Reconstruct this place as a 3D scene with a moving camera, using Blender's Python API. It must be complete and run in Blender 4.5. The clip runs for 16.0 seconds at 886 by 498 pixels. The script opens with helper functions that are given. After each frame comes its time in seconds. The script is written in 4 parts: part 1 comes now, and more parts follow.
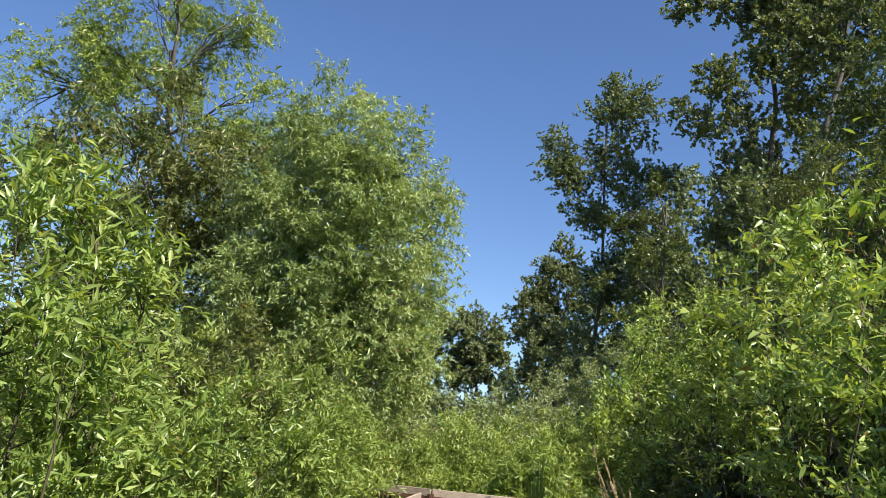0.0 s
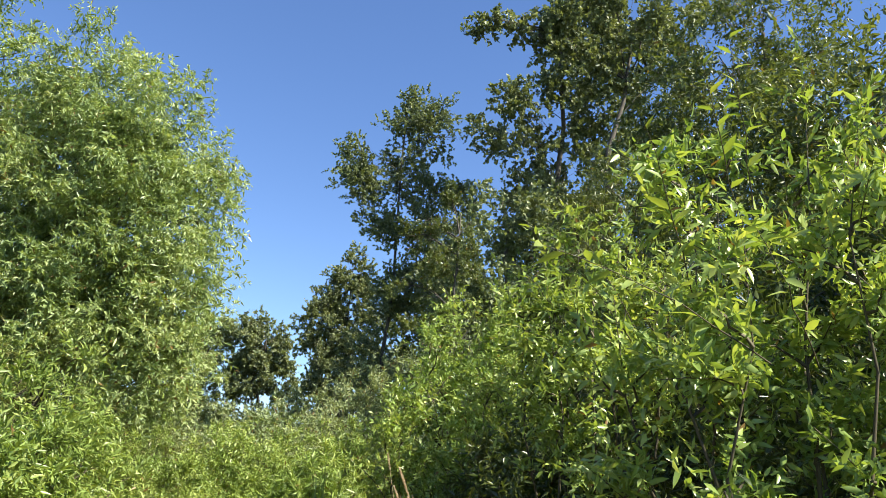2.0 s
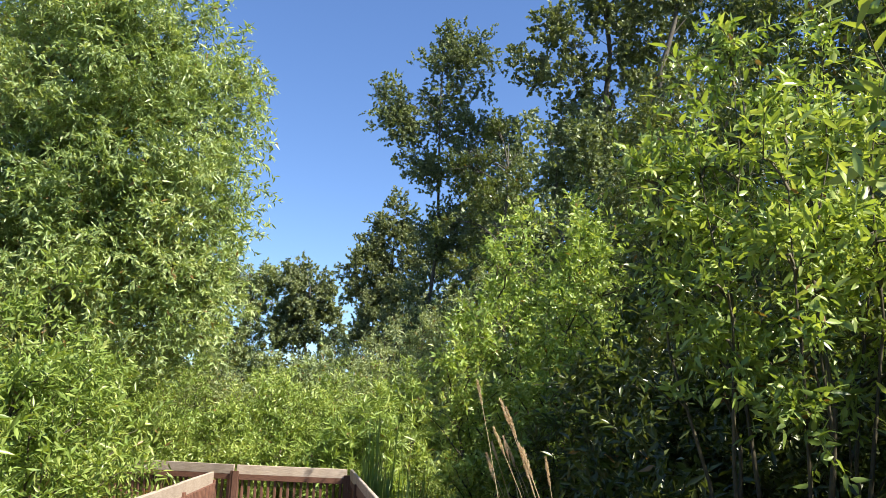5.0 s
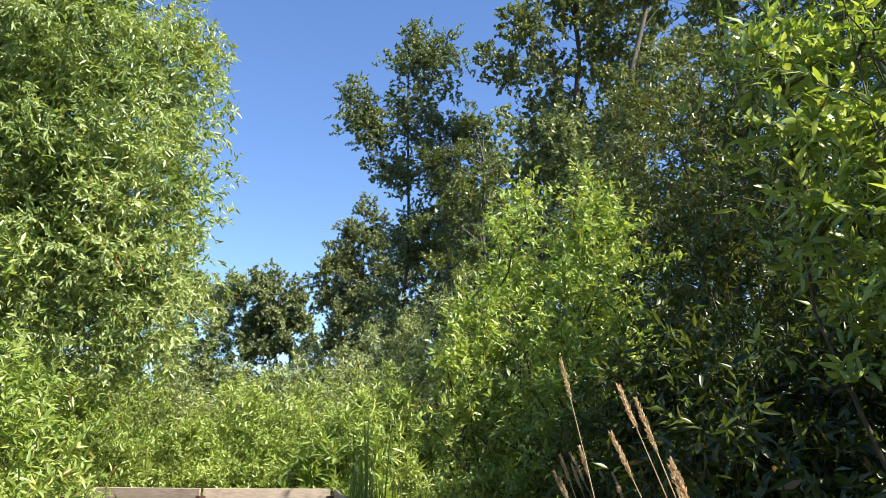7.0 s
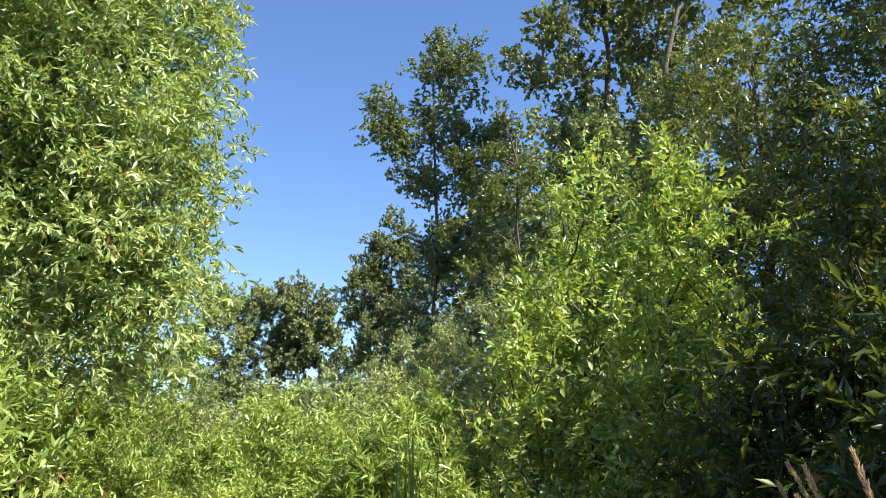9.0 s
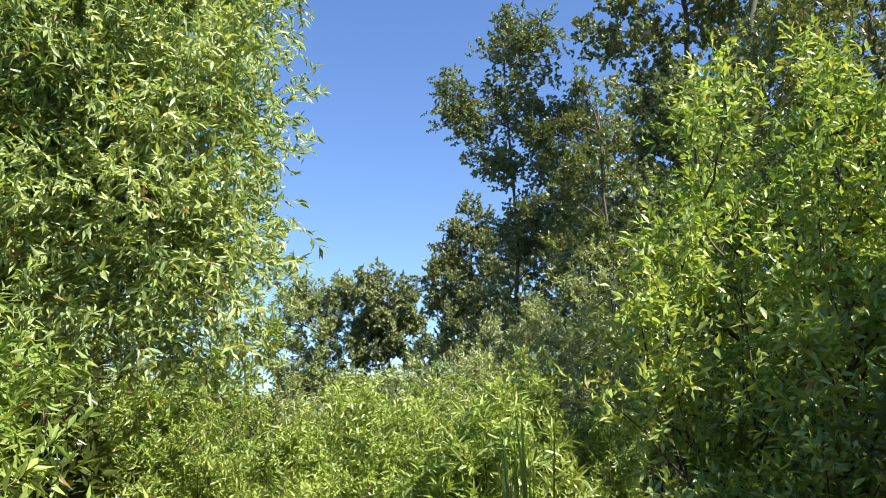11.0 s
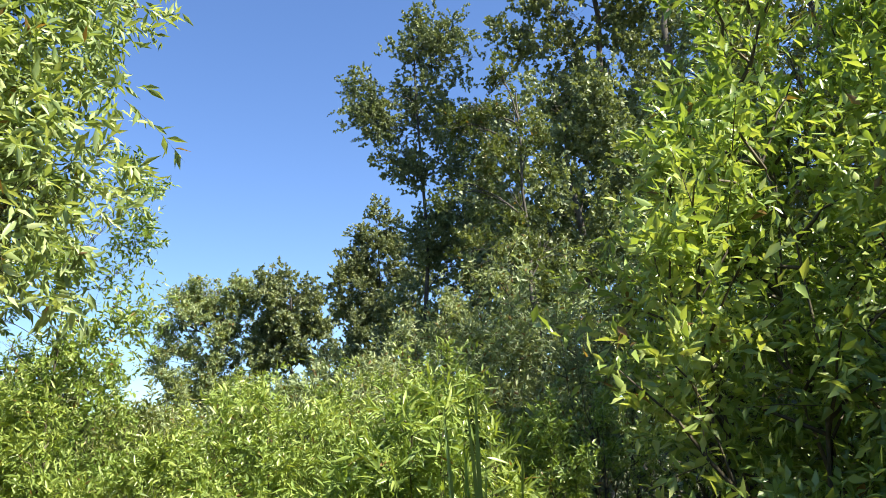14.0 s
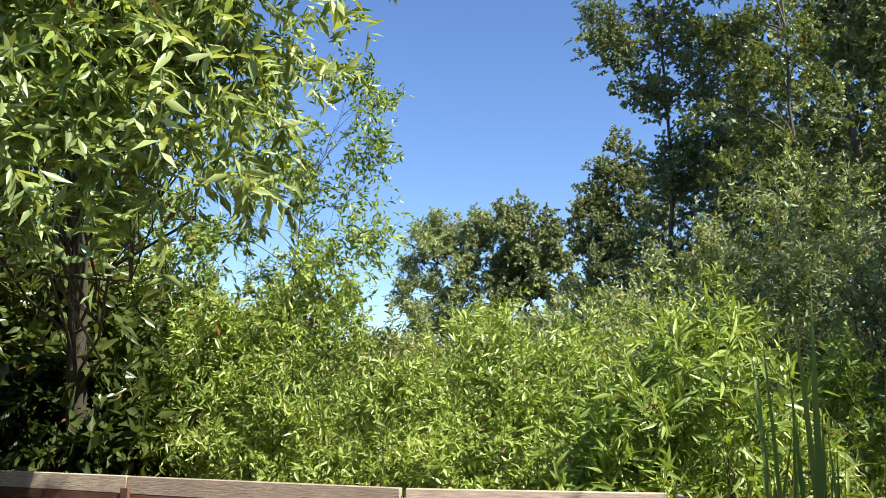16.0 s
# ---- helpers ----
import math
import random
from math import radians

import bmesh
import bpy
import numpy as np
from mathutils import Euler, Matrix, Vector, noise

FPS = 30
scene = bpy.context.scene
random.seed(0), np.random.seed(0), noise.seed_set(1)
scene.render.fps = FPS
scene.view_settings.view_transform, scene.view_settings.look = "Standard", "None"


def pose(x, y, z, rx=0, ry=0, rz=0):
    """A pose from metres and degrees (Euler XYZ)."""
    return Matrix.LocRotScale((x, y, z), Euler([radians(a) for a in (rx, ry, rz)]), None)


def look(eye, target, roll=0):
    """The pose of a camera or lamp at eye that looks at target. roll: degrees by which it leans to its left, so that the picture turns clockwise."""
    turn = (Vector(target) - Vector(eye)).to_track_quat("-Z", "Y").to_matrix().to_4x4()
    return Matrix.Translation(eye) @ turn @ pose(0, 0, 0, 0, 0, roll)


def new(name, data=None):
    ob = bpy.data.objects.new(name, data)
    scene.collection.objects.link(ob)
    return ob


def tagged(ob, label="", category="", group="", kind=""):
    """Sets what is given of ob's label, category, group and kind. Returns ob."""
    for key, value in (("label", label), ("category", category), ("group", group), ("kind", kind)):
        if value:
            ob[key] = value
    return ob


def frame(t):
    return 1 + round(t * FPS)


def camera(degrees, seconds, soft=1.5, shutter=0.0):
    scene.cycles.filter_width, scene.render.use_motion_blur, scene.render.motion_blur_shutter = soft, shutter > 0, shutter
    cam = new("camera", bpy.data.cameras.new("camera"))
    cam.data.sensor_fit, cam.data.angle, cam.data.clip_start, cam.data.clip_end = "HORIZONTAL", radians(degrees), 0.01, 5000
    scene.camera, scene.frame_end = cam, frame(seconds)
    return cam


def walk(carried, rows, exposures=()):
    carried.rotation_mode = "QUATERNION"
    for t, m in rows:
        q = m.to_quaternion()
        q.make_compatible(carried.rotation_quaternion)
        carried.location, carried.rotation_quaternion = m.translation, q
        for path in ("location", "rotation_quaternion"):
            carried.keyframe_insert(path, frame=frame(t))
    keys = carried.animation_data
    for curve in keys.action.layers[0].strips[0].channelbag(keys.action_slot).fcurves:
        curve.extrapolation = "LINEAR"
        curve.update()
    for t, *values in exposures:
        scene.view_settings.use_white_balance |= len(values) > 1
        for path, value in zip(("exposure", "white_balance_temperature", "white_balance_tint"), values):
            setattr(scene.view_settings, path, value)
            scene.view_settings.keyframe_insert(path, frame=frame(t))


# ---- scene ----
cam = camera(56.0, 16.0, soft=0.85)


def aim(x, y, z, yaw, pitch, roll):
    """Pose from a heading to the left of +y, a tilt up and a lean, in degrees."""
    w, p = radians(yaw), radians(pitch)
    ahead = Vector((-math.sin(w) * math.cos(p), math.cos(w) * math.cos(p), math.sin(p)))
    eye = Vector((x, y, z))
    return look(eye, eye + ahead, roll)


walk(cam, [
    (0.0, aim(0.00, 0.00, 1.57, 4.26, 14.42, 5.55)),
    (0.5, aim(0.03, 0.38, 1.57, 0.28, 15.40, 5.08)),
    (1.0, aim(0.06, 0.75, 1.58, -6.16, 16.98, 4.47)),
    (1.5, aim(0.09, 1.13, 1.58, -7.69, 16.55, 1.77)),
    (2.0, aim(0.11, 1.51, 1.57, -10.37, 16.59, 4.10)),
    (2.5, aim(0.14, 1.85, 1.57, -6.15, 16.37, 4.70)),
    (3.0, aim(0.17, 2.20, 1.58, -4.93, 15.95, 2.74)),
    (3.5, aim(0.20, 2.54, 1.55, -5.06, 14.80, 1.15)),
    (4.0, aim(0.23, 2.89, 1.57, -5.43, 15.65, 3.75)),
    (4.5, aim(0.22, 3.26, 1.56, -8.80, 13.16, 3.54)),
    (4.6, aim(0.21, 3.34, 1.57, -8.16, 13.01, 1.81)),
    (4.7, aim(0.21, 3.41, 1.56, -7.65, 12.92, 2.37)),
    (6.8, aim(0.15, 4.97, 1.58, -8.88, 13.13, 0.30)),
    (7.0, aim(0.14, 5.11, 1.58, -9.87, 13.56, 0.12)),
    (7.5, aim(0.12, 5.48, 1.57, -10.99, 13.81, -1.95)),
    (8.0, aim(0.11, 5.84, 1.58, -7.09, 13.32, -2.08)),
    (8.3, aim(0.11, 6.06, 1.57, -6.60, 13.77, -0.82)),
    (8.5, aim(0.12, 6.20, 1.58, -6.83, 13.98, -0.75)),
    (9.0, aim(0.13, 6.56, 1.57, -8.03, 14.65, -0.68)),
    (9.5, aim(0.14, 6.91, 1.56, -11.81, 14.11, -2.06)),
    (10.0, aim(0.15, 7.27, 1.55, -5.71, 14.17, -0.99)),
    (10.2, aim(0.14, 7.40, 1.56, -3.71, 14.17, -1.10)),
    (12.3, aim(0.09, 8.85, 1.57, -3.74, 13.83, -4.45)),
    (12.5, aim(0.09, 8.99, 1.56, -6.28, 13.31, -5.03)),
    (13.0, aim(0.09, 9.33, 1.56, -7.67, 13.81, -4.19)),
    (13.5, aim(0.10, 9.66, 1.55, -16.10, 13.58, -4.97)),
    (14.0, aim(0.10, 10.00, 1.55, -9.23, 14.62, -3.79)),
    (14.5, aim(0.07, 10.30, 1.58, -5.72, 19.93, -3.02)),
    (15.0, aim(0.05, 10.60, 1.60, 0.41, 17.37, -2.03)),
    (15.5, aim(0.03, 10.90, 1.56, 5.29, 13.83, -1.48)),
    (16.0, aim(0.00, 11.20, 1.58, 7.51, 11.00, -0.55)),
], exposures=[(0.0, 1.0), (0.5, 1.14), (1.5, 1.38), (4.5, 1.36), (7.0, 1.48), (8.5, 1.5), (10.0, 1.56), (12.5, 1.41), (13.0, 1.46), (14.0, 1.53), (14.5, 1.46), (15.0, 1.32), (16.0, 1.34)])

# ---- world and sun ----
SUN_WAY = Vector((0.53, -0.43, 0.73)).normalized()
world = bpy.data.worlds.new("sky")
scene.world = world
world.use_nodes = True
wn, wl = world.node_tree.nodes, world.node_tree.links
sky = wn.new("ShaderNodeTexSky")
sky.sky_type = "NISHITA"
sky.sun_disc = False
sky.sun_elevation = math.asin(SUN_WAY.z)
sky.sun_rotation = math.atan2(SUN_WAY.x, SUN_WAY.y)
sky.air_density, sky.dust_density, sky.ozone_density = 1.0, 0.0, 4.0
deep = wn.new("ShaderNodeHueSaturation")
deep.inputs["Hue"].default_value, deep.inputs["Saturation"].default_value = 0.508, 1.1
wl.new(sky.outputs["Color"], deep.inputs["Color"])
wl.new(deep.outputs["Color"], wn["Background"].inputs["Color"])
wn["Background"].inputs["Strength"].default_value = 0.083
sun = new("sun", bpy.data.lights.new("sun", "SUN"))
sun.data.energy, sun.data.angle, sun.data.color = 5.0, radians(0.53), (1.0, 0.93, 0.79)
sun.matrix_world = look(SUN_WAY * 80, (0, 0, 0))

# ---- materials ----


def material(name):
    m = bpy.data.materials.new(name)
    m.use_nodes = True
    n = m.node_tree.nodes
    return m, n, m.node_tree.links, n["Principled BSDF"], n["Material Output"]


def ramp(n, stops):
    r = n.new("ShaderNodeValToRGB")
    e = r.color_ramp.elements
    while len(e) < len(stops):
        e.new(0.5)
    for k, (p, c) in zip(e, stops):
        k.position, k.color = p, (*c, 1)
    return r


def leaf_material(name, dark, mid, light, rough=0.31, through_share=0.36, back=(1.36, 1.3, 0.5), patch=0.7, dead=0.0):
    """Leaves: each one its own tone, patches of tone over the crown, and light that comes through."""
    m, n, l, b, out = material(name)
    geo, tex, co = n.new("ShaderNodeNewGeometry"), n.new("ShaderNodeTexNoise"), n.new("ShaderNodeTexCoord")
    tex.inputs["Scale"].default_value, tex.inputs["Detail"].default_value = patch, 3
    l.new(co.outputs["Object"], tex.inputs["Vector"])
    add = n.new("ShaderNodeMath")
    add.operation = "MULTIPLY_ADD"
    l.new(geo.outputs["Random Per Island"], add.inputs[0])
    add.inputs[1].default_value = 0.55
    shift = n.new("ShaderNodeMath")
    shift.operation = "MULTIPLY_ADD"
    l.new(tex.outputs["Fac"], shift.inputs[0])
    shift.inputs[1].default_value, shift.inputs[2].default_value = 1.3, -0.42
    l.new(shift.outputs[0], add.inputs[2])
    stops = [(0.0, dark), (0.5, mid), (0.93, light)]
    r = ramp(n, stops)
    l.new(add.outputs[0], r.inputs[0])
    color = r.outputs[0]
    if dead:
        gt = n.new("ShaderNodeMath")
        gt.operation = "GREATER_THAN"
        gt.inputs[1].default_value = 1 - dead
        l.new(geo.outputs["Random Per Island"], gt.inputs[0])
        mix = n.new("ShaderNodeMix")
        mix.data_type = "RGBA"
        l.new(gt.outputs[0], mix.inputs["Factor"])
        l.new(color, mix.inputs["A"])
        mix.inputs["B"].default_value = (0.22, 0.13, 0.035, 1)
        color = mix.outputs["Result"]
    info, sum_, hue, hsv = n.new("ShaderNodeObjectInfo"), n.new("ShaderNodeMath"), n.new("ShaderNodeMath"), n.new("ShaderNodeHueSaturation")
    sum_.operation = hue.operation = "MULTIPLY_ADD"
    l.new(info.outputs["Random"], sum_.inputs[0])
    sum_.inputs[1].default_value, sum_.inputs[2].default_value = 0.016, 0.482
    l.new(tex.outputs["Color"], hue.inputs[0])
    hue.inputs[1].default_value = 0.02
    l.new(sum_.outputs[0], hue.inputs[2])
    l.new(hue.outputs[0], hsv.inputs["Hue"])
    hsv.inputs["Saturation"].default_value = 0.94
    l.new(color, hsv.inputs["Color"])
    color = hsv.outputs["Color"]
    l.new(color, b.inputs["Base Color"])
    b.inputs["Roughness"].default_value = rough
    b.inputs["Specular IOR Level"].default_value = 0.5
    tr = n.new("ShaderNodeBsdfTranslucent")
    tint = n.new("ShaderNodeMix")
    tint.data_type, tint.blend_type = "RGBA", "MULTIPLY"
    tint.inputs["Factor"].default_value = 1
    l.new(color, tint.inputs["A"])
    tint.inputs["B"].default_value = (*back, 1)
    l.new(tint.outputs["Result"], tr.inputs["Color"])
    mx = n.new("ShaderNodeMixShader")
    mx.inputs[0].default_value = through_share
    l.new(b.outputs[0], mx.inputs[1])
    l.new(tr.outputs[0], mx.inputs[2])
    l.new(mx.outputs[0], out.inputs["Surface"])
    return m


def wood_material(name, a, b_color, scale, stretch, rough=0.8, bump=0.3, spread=0.25):
    """Timber or bark: streaked grain along z of the object, blotches, and a tone for each piece."""
    m, n, l, b, out = material(name)
    co, mp = n.new("ShaderNodeTexCoord"), n.new("ShaderNodeMapping")
    mp.inputs["Scale"].default_value = stretch
    l.new(co.outputs["Object"], mp.inputs["Vector"])
    t1, t2 = n.new("ShaderNodeTexNoise"), n.new("ShaderNodeTexNoise")
    t1.inputs["Scale"].default_value, t1.inputs["Detail"].default_value, t1.inputs["Roughness"].default_value = scale, 8, 0.65
    t2.inputs["Scale"].default_value, t2.inputs["Detail"].default_value = 2.3, 4
    l.new(mp.outputs[0], t1.inputs["Vector"])
    l.new(co.outputs["Object"], t2.inputs["Vector"])
    av = n.new("ShaderNodeMath")
    av.operation = "MULTIPLY_ADD"
    l.new(t1.outputs["Fac"], av.inputs[0])
    av.inputs[1].default_value = 1.1
    half = n.new("ShaderNodeMath")
    half.operation = "MULTIPLY_ADD"
    l.new(t2.outputs["Fac"], half.inputs[0])
    half.inputs[1].default_value, half.inputs[2].default_value = 0.5, -0.32
    l.new(half.outputs[0], av.inputs[2])
    r = ramp(n, [(0.25, a), (0.75, b_color)])
    l.new(av.outputs[0], r.inputs[0])
    info, hsv = n.new("ShaderNodeObjectInfo"), n.new("ShaderNodeHueSaturation")
    val = n.new("ShaderNodeMapRange")
    val.inputs["To Min"].default_value, val.inputs["To Max"].default_value = 1 - spread, 1 + spread
    l.new(info.outputs["Random"], val.inputs["Value"])
    l.new(val.outputs[0], hsv.inputs["Value"])
    l.new(r.outputs[0], hsv.inputs["Color"])
    l.new(hsv.outputs[0], b.inputs["Base Color"])
    b.inputs["Roughness"].default_value = rough
    bp = n.new("ShaderNodeBump")
    bp.inputs["Strength"].default_value, bp.inputs["Distance"].default_value = bump, 0.01
    l.new(t1.outputs["Fac"], bp.inputs["Height"])
    l.new(bp.outputs[0], b.inputs["Normal"])
    return m


LEAF_BRIGHT = leaf_material("willow_leaf_bright", (0.09, 0.15, 0.026), (0.22, 0.32, 0.058), (0.39, 0.44, 0.12), rough=0.34, dead=0.006)
LEAF_SPRIG = leaf_material("sprig_leaf", (0.13, 0.19, 0.03), (0.25, 0.34, 0.06), (0.38, 0.44, 0.10), patch=6)
LEAF_PALE = leaf_material("willow_leaf_pale", (0.115, 0.18, 0.054), (0.265, 0.355, 0.12), (0.46, 0.52, 0.225), rough=0.36, dead=0.014, patch=0.9)
LEAF_FRESH = leaf_material("fresh_leaf", (0.11, 0.18, 0.032), (0.26, 0.36, 0.07), (0.46, 0.51, 0.145), rough=0.34, dead=0.008)
LEAF_WILLOW = leaf_material("willow_leaf", (0.068, 0.095, 0.022), (0.165, 0.2, 0.048), (0.30, 0.3, 0.1), dead=0.012)
LEAF_GREY = leaf_material("willow_leaf_silvery", (0.125, 0.16, 0.066), (0.245, 0.305, 0.135), (0.40, 0.455, 0.225), rough=0.55, dead=0.04)
# Thicket shade is put into this darker leaf colour.
LEAF_SHADE = leaf_material("shade_darkened_leaf", (0.03, 0.046, 0.011), (0.0749, 0.105, 0.024), (0.155, 0.18, 0.045), dead=0.012)
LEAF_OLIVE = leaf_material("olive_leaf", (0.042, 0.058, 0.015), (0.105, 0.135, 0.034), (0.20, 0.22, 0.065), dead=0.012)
LEAF_DARK = leaf_material("cottonwood_leaf", (0.052, 0.074, 0.03), (0.138, 0.178, 0.075), (0.27, 0.31, 0.14), rough=0.5, through_share=0.32)
LEAF_FAR = leaf_material("far_leaf", (0.03, 0.05, 0.02), (0.05, 0.08, 0.03), (0.08, 0.11, 0.04), rough=0.6, patch=0.25)
LEAF_REED = leaf_material("reed_blade", (0.07, 0.14, 0.022), (0.16, 0.26, 0.05), (0.28, 0.38, 0.10), rough=0.38, patch=1.5)
LEAF_GRASS = leaf_material("grass_blade", (0.0803, 0.12, 0.018), (0.182, 0.24, 0.034), (0.321, 0.34, 0.07), rough=0.5, patch=1.2, dead=0.06)
PLUME = leaf_material("dry_plume", (0.46, 0.34, 0.19), (0.62, 0.49, 0.31), (0.7, 0.58, 0.40), rough=0.7, back=(1.1, 0.95, 0.7), patch=3)
BARK = wood_material("grey_bark", (0.035, 0.03, 0.024), (0.13, 0.115, 0.09), 9, (6, 6, 1), 0.9, 0.6)
TWIG = wood_material("twig_bark", (0.04, 0.035, 0.018), (0.11, 0.09, 0.045), 20, (3, 3, 1), 0.75, 0.2)
RAIL_RED = wood_material("stained_timber", (0.075, 0.03, 0.018), (0.20, 0.095, 0.06), 14, (8, 8, 0.7), 0.75, 0.3)
CAP_GREY = wood_material("weathered_cap_timber", (0.26, 0.20, 0.155), (0.52, 0.43, 0.35), 16, (9, 9, 0.6), 0.8, 0.4, 0.14)
DECK = wood_material("weathered_deck_timber", (0.13, 0.10, 0.075), (0.33, 0.27, 0.21), 16, (9, 9, 0.6), 0.8, 0.4, 0.16)


def ground_material():
    m, n, l, b, out = material("marsh_soil")
    co, t1, t2 = n.new("ShaderNodeTexCoord"), n.new("ShaderNodeTexNoise"), n.new("ShaderNodeTexNoise")
    t1.inputs["Scale"].default_value, t1.inputs["Detail"].default_value = 0.35, 6
    t2.inputs["Scale"].default_value, t2.inputs["Detail"].default_value = 14, 8
    for t in (t1, t2):
        l.new(co.outputs["Object"], t.inputs["Vector"])
    mx = n.new("ShaderNodeMath")
    mx.operation = "MULTIPLY_ADD"
    l.new(t2.outputs["Fac"], mx.inputs[0])
    mx.inputs[1].default_value = 0.5
    l.new(t1.outputs["Fac"], mx.inputs[2])
    r = ramp(n, [(0.45, (0.035, 0.028, 0.016)), (0.7, (0.06, 0.06, 0.024)), (0.95, (0.075, 0.10, 0.03))])
    l.new(mx.outputs[0], r.inputs[0])
    l.new(r.outputs[0], b.inputs["Base Color"])
    b.inputs["Roughness"].default_value = 0.95
    bp = n.new("ShaderNodeBump")
    bp.inputs["Strength"].default_value, bp.inputs["Distance"].default_value = 0.6, 0.05
    l.new(t2.outputs["Fac"], bp.inputs["Height"])
    l.new(bp.outputs[0], b.inputs["Normal"])
    return m


SOIL = ground_material()

# ---- mesh helpers ----
UP = np.array((0.0, 0.0, 1.0))


def unit(v):
    return v / np.maximum(np.linalg.norm(v, axis=-1, keepdims=True), 1e-9)


def mesh_of(name, verts, tris, mat, smooth=False):
    me = bpy.data.meshes.new(name)
    v, f = np.asarray(verts, np.float32), np.asarray(tris, np.int32)
    me.vertices.add(len(v))
    me.vertices.foreach_set("co", v.ravel())
    me.loops.add(f.size)
    me.loops.foreach_set("vertex_index", f.ravel())
    me.polygons.add(len(f))
    me.polygons.foreach_set("loop_start", np.arange(0, f.size, f.shape[1], dtype=np.int32))
    me.update(calc_edges=True)
    if smooth:
        me.polygons.foreach_set("use_smooth", np.ones(len(f), bool))
    me.materials.append(mat)
    return me


def under(name, me, parent, label="", kind=""):
    ob = new(name, me)
    ob.parent = parent
    return tagged(ob, label, "", "", kind)


def part(name, bm, mat, parent, label=""):
    """Links a bmesh as one mesh object under a thing."""
    me = bpy.data.meshes.new(name)
    bm.to_mesh(me)
    bm.free()
    me.materials.append(mat)
    return under(name, me, parent, label)


def thing(name, x, y, z, label, category, group="", kind=""):
    ob = new(name)
    ob.location = (x, y, z)
    ob.empty_display_size = 0.3
    return tagged(ob, label, category, group, kind)


def tube(paths, radii, sides=5):
    """Tapered tubes round polylines of equal length: paths (n, k, 3), radii (n, k). Gives verts and quads."""
    p, r = np.asarray(paths, float), np.asarray(radii, float)
    n, k, _ = p.shape
    tan = unit(np.gradient(p, axis=1))
    ref = np.where(np.abs(tan[..., 2:3]) > 0.9, np.array((1.0, 0, 0)), UP)
    a = unit(np.cross(tan, ref))
    b = np.cross(tan, a)
    ang = np.arange(sides) * 2 * np.pi / sides
    ring = a[:, :, None] * np.cos(ang)[:, None] + b[:, :, None] * np.sin(ang)[:, None]
    v = (p[:, :, None] + ring * r[:, :, None, None]).reshape(-1, 3)
    i, j, s = np.meshgrid(np.arange(n), np.arange(k - 1), np.arange(sides), indexing="ij")
    o, s2 = (i * k + j) * sides, (s + 1) % sides
    f = np.stack([o + s, o + s2, o + sides + s2, o + sides + s], -1).reshape(-1, 4)
    return v, f


def leaf_mesh(name, base, way, face, length, width, mat, fine=False):
    """Leaves folded along the midrib: pointed, widest before the middle; fine ones are longer drawn and curl down."""
    n = len(base)
    way = unit(way)
    side = unit(np.cross(way, face))
    nor = np.cross(side, way)
    L, W = length[:, None], width[:, None]
    if fine:
        v = np.stack([base,
                      base + way * L * 0.30 + side * W * 0.46 + nor * W * 0.16,
                      base + way * L * 0.30 - side * W * 0.46 + nor * W * 0.16,
                      base + way * L * 0.66 + side * W * 0.34 - nor * L * 0.03,
                      base + way * L * 0.66 - side * W * 0.34 - nor * L * 0.03,
                      base + way * L - nor * L * 0.13,
                      base + way * L * 0.45 - nor * W * 0.04], 1).reshape(-1, 3)
        t = np.array([(0, 1, 6), (0, 6, 2), (1, 3, 6), (2, 6, 4), (3, 5, 6), (4, 6, 5)])
        k = 7
    else:
        v = np.stack([base, base + way * L * 0.42 + side * W * 0.5 + nor * W * 0.18,
                      base + way * L - nor * L * 0.08, base + way * L * 0.42 - side * W * 0.5 + nor * W * 0.18], 1).reshape(-1, 3)
        t = np.array([(0, 1, 2), (0, 2, 3)])
        k = 4
    f = (np.arange(n)[:, None, None] * k + t).reshape(-1, 3)
    return mesh_of(name, v, f, mat)


def spread_leaves(rng, start, out, reach, per, droop, length, width, flat=0.5, jitter=0.75):
    """Leaves along curved shoots. start, out: (n, 3). Gives what leaf_mesh() takes, and the shoots' own lines."""
    n = len(start)
    reach = reach * rng.uniform(0.6, 1.25, n)
    s = (np.arange(per) + rng.uniform(0, 1, (n, per))) / per
    lean = np.array((0, 0, -1.0)) * droop
    at = start[:, None] + out[:, None] * (reach[:, None] * s)[..., None] + lean * (reach[:, None] * s * s)[..., None]
    tan = unit(out[:, None] + 2 * lean * s[..., None])
    way = unit(tan * 0.55 + rng.normal(0, jitter, (n, per, 3)) + lean * 0.5)
    face = unit(rng.normal(0, 1, (n, per, 3)) + UP * flat * 2)
    ln = length * rng.uniform(0.6, 1.25, (n, per))
    q = np.linspace(0, 1, 3)
    lines = start[:, None] + out[:, None] * (reach[:, None] * q)[..., None] + lean * (reach[:, None] * q * q)[..., None]
    return at.reshape(-1, 3), way.reshape(-1, 3), face.reshape(-1, 3), ln.ravel(), width * ln.ravel() / length, lines


def bend(rng, a, b, k, sag, wild):
    """A line from a to b in k points that bows by sag and wavers."""
    s = np.linspace(0, 1, k)[:, None]
    p = a + (b - a) * s + UP * sag * (s * (1 - s)) * 4
    w = rng.normal(0, wild, (k, 3)) * np.sin(s * np.pi)
    return p + w


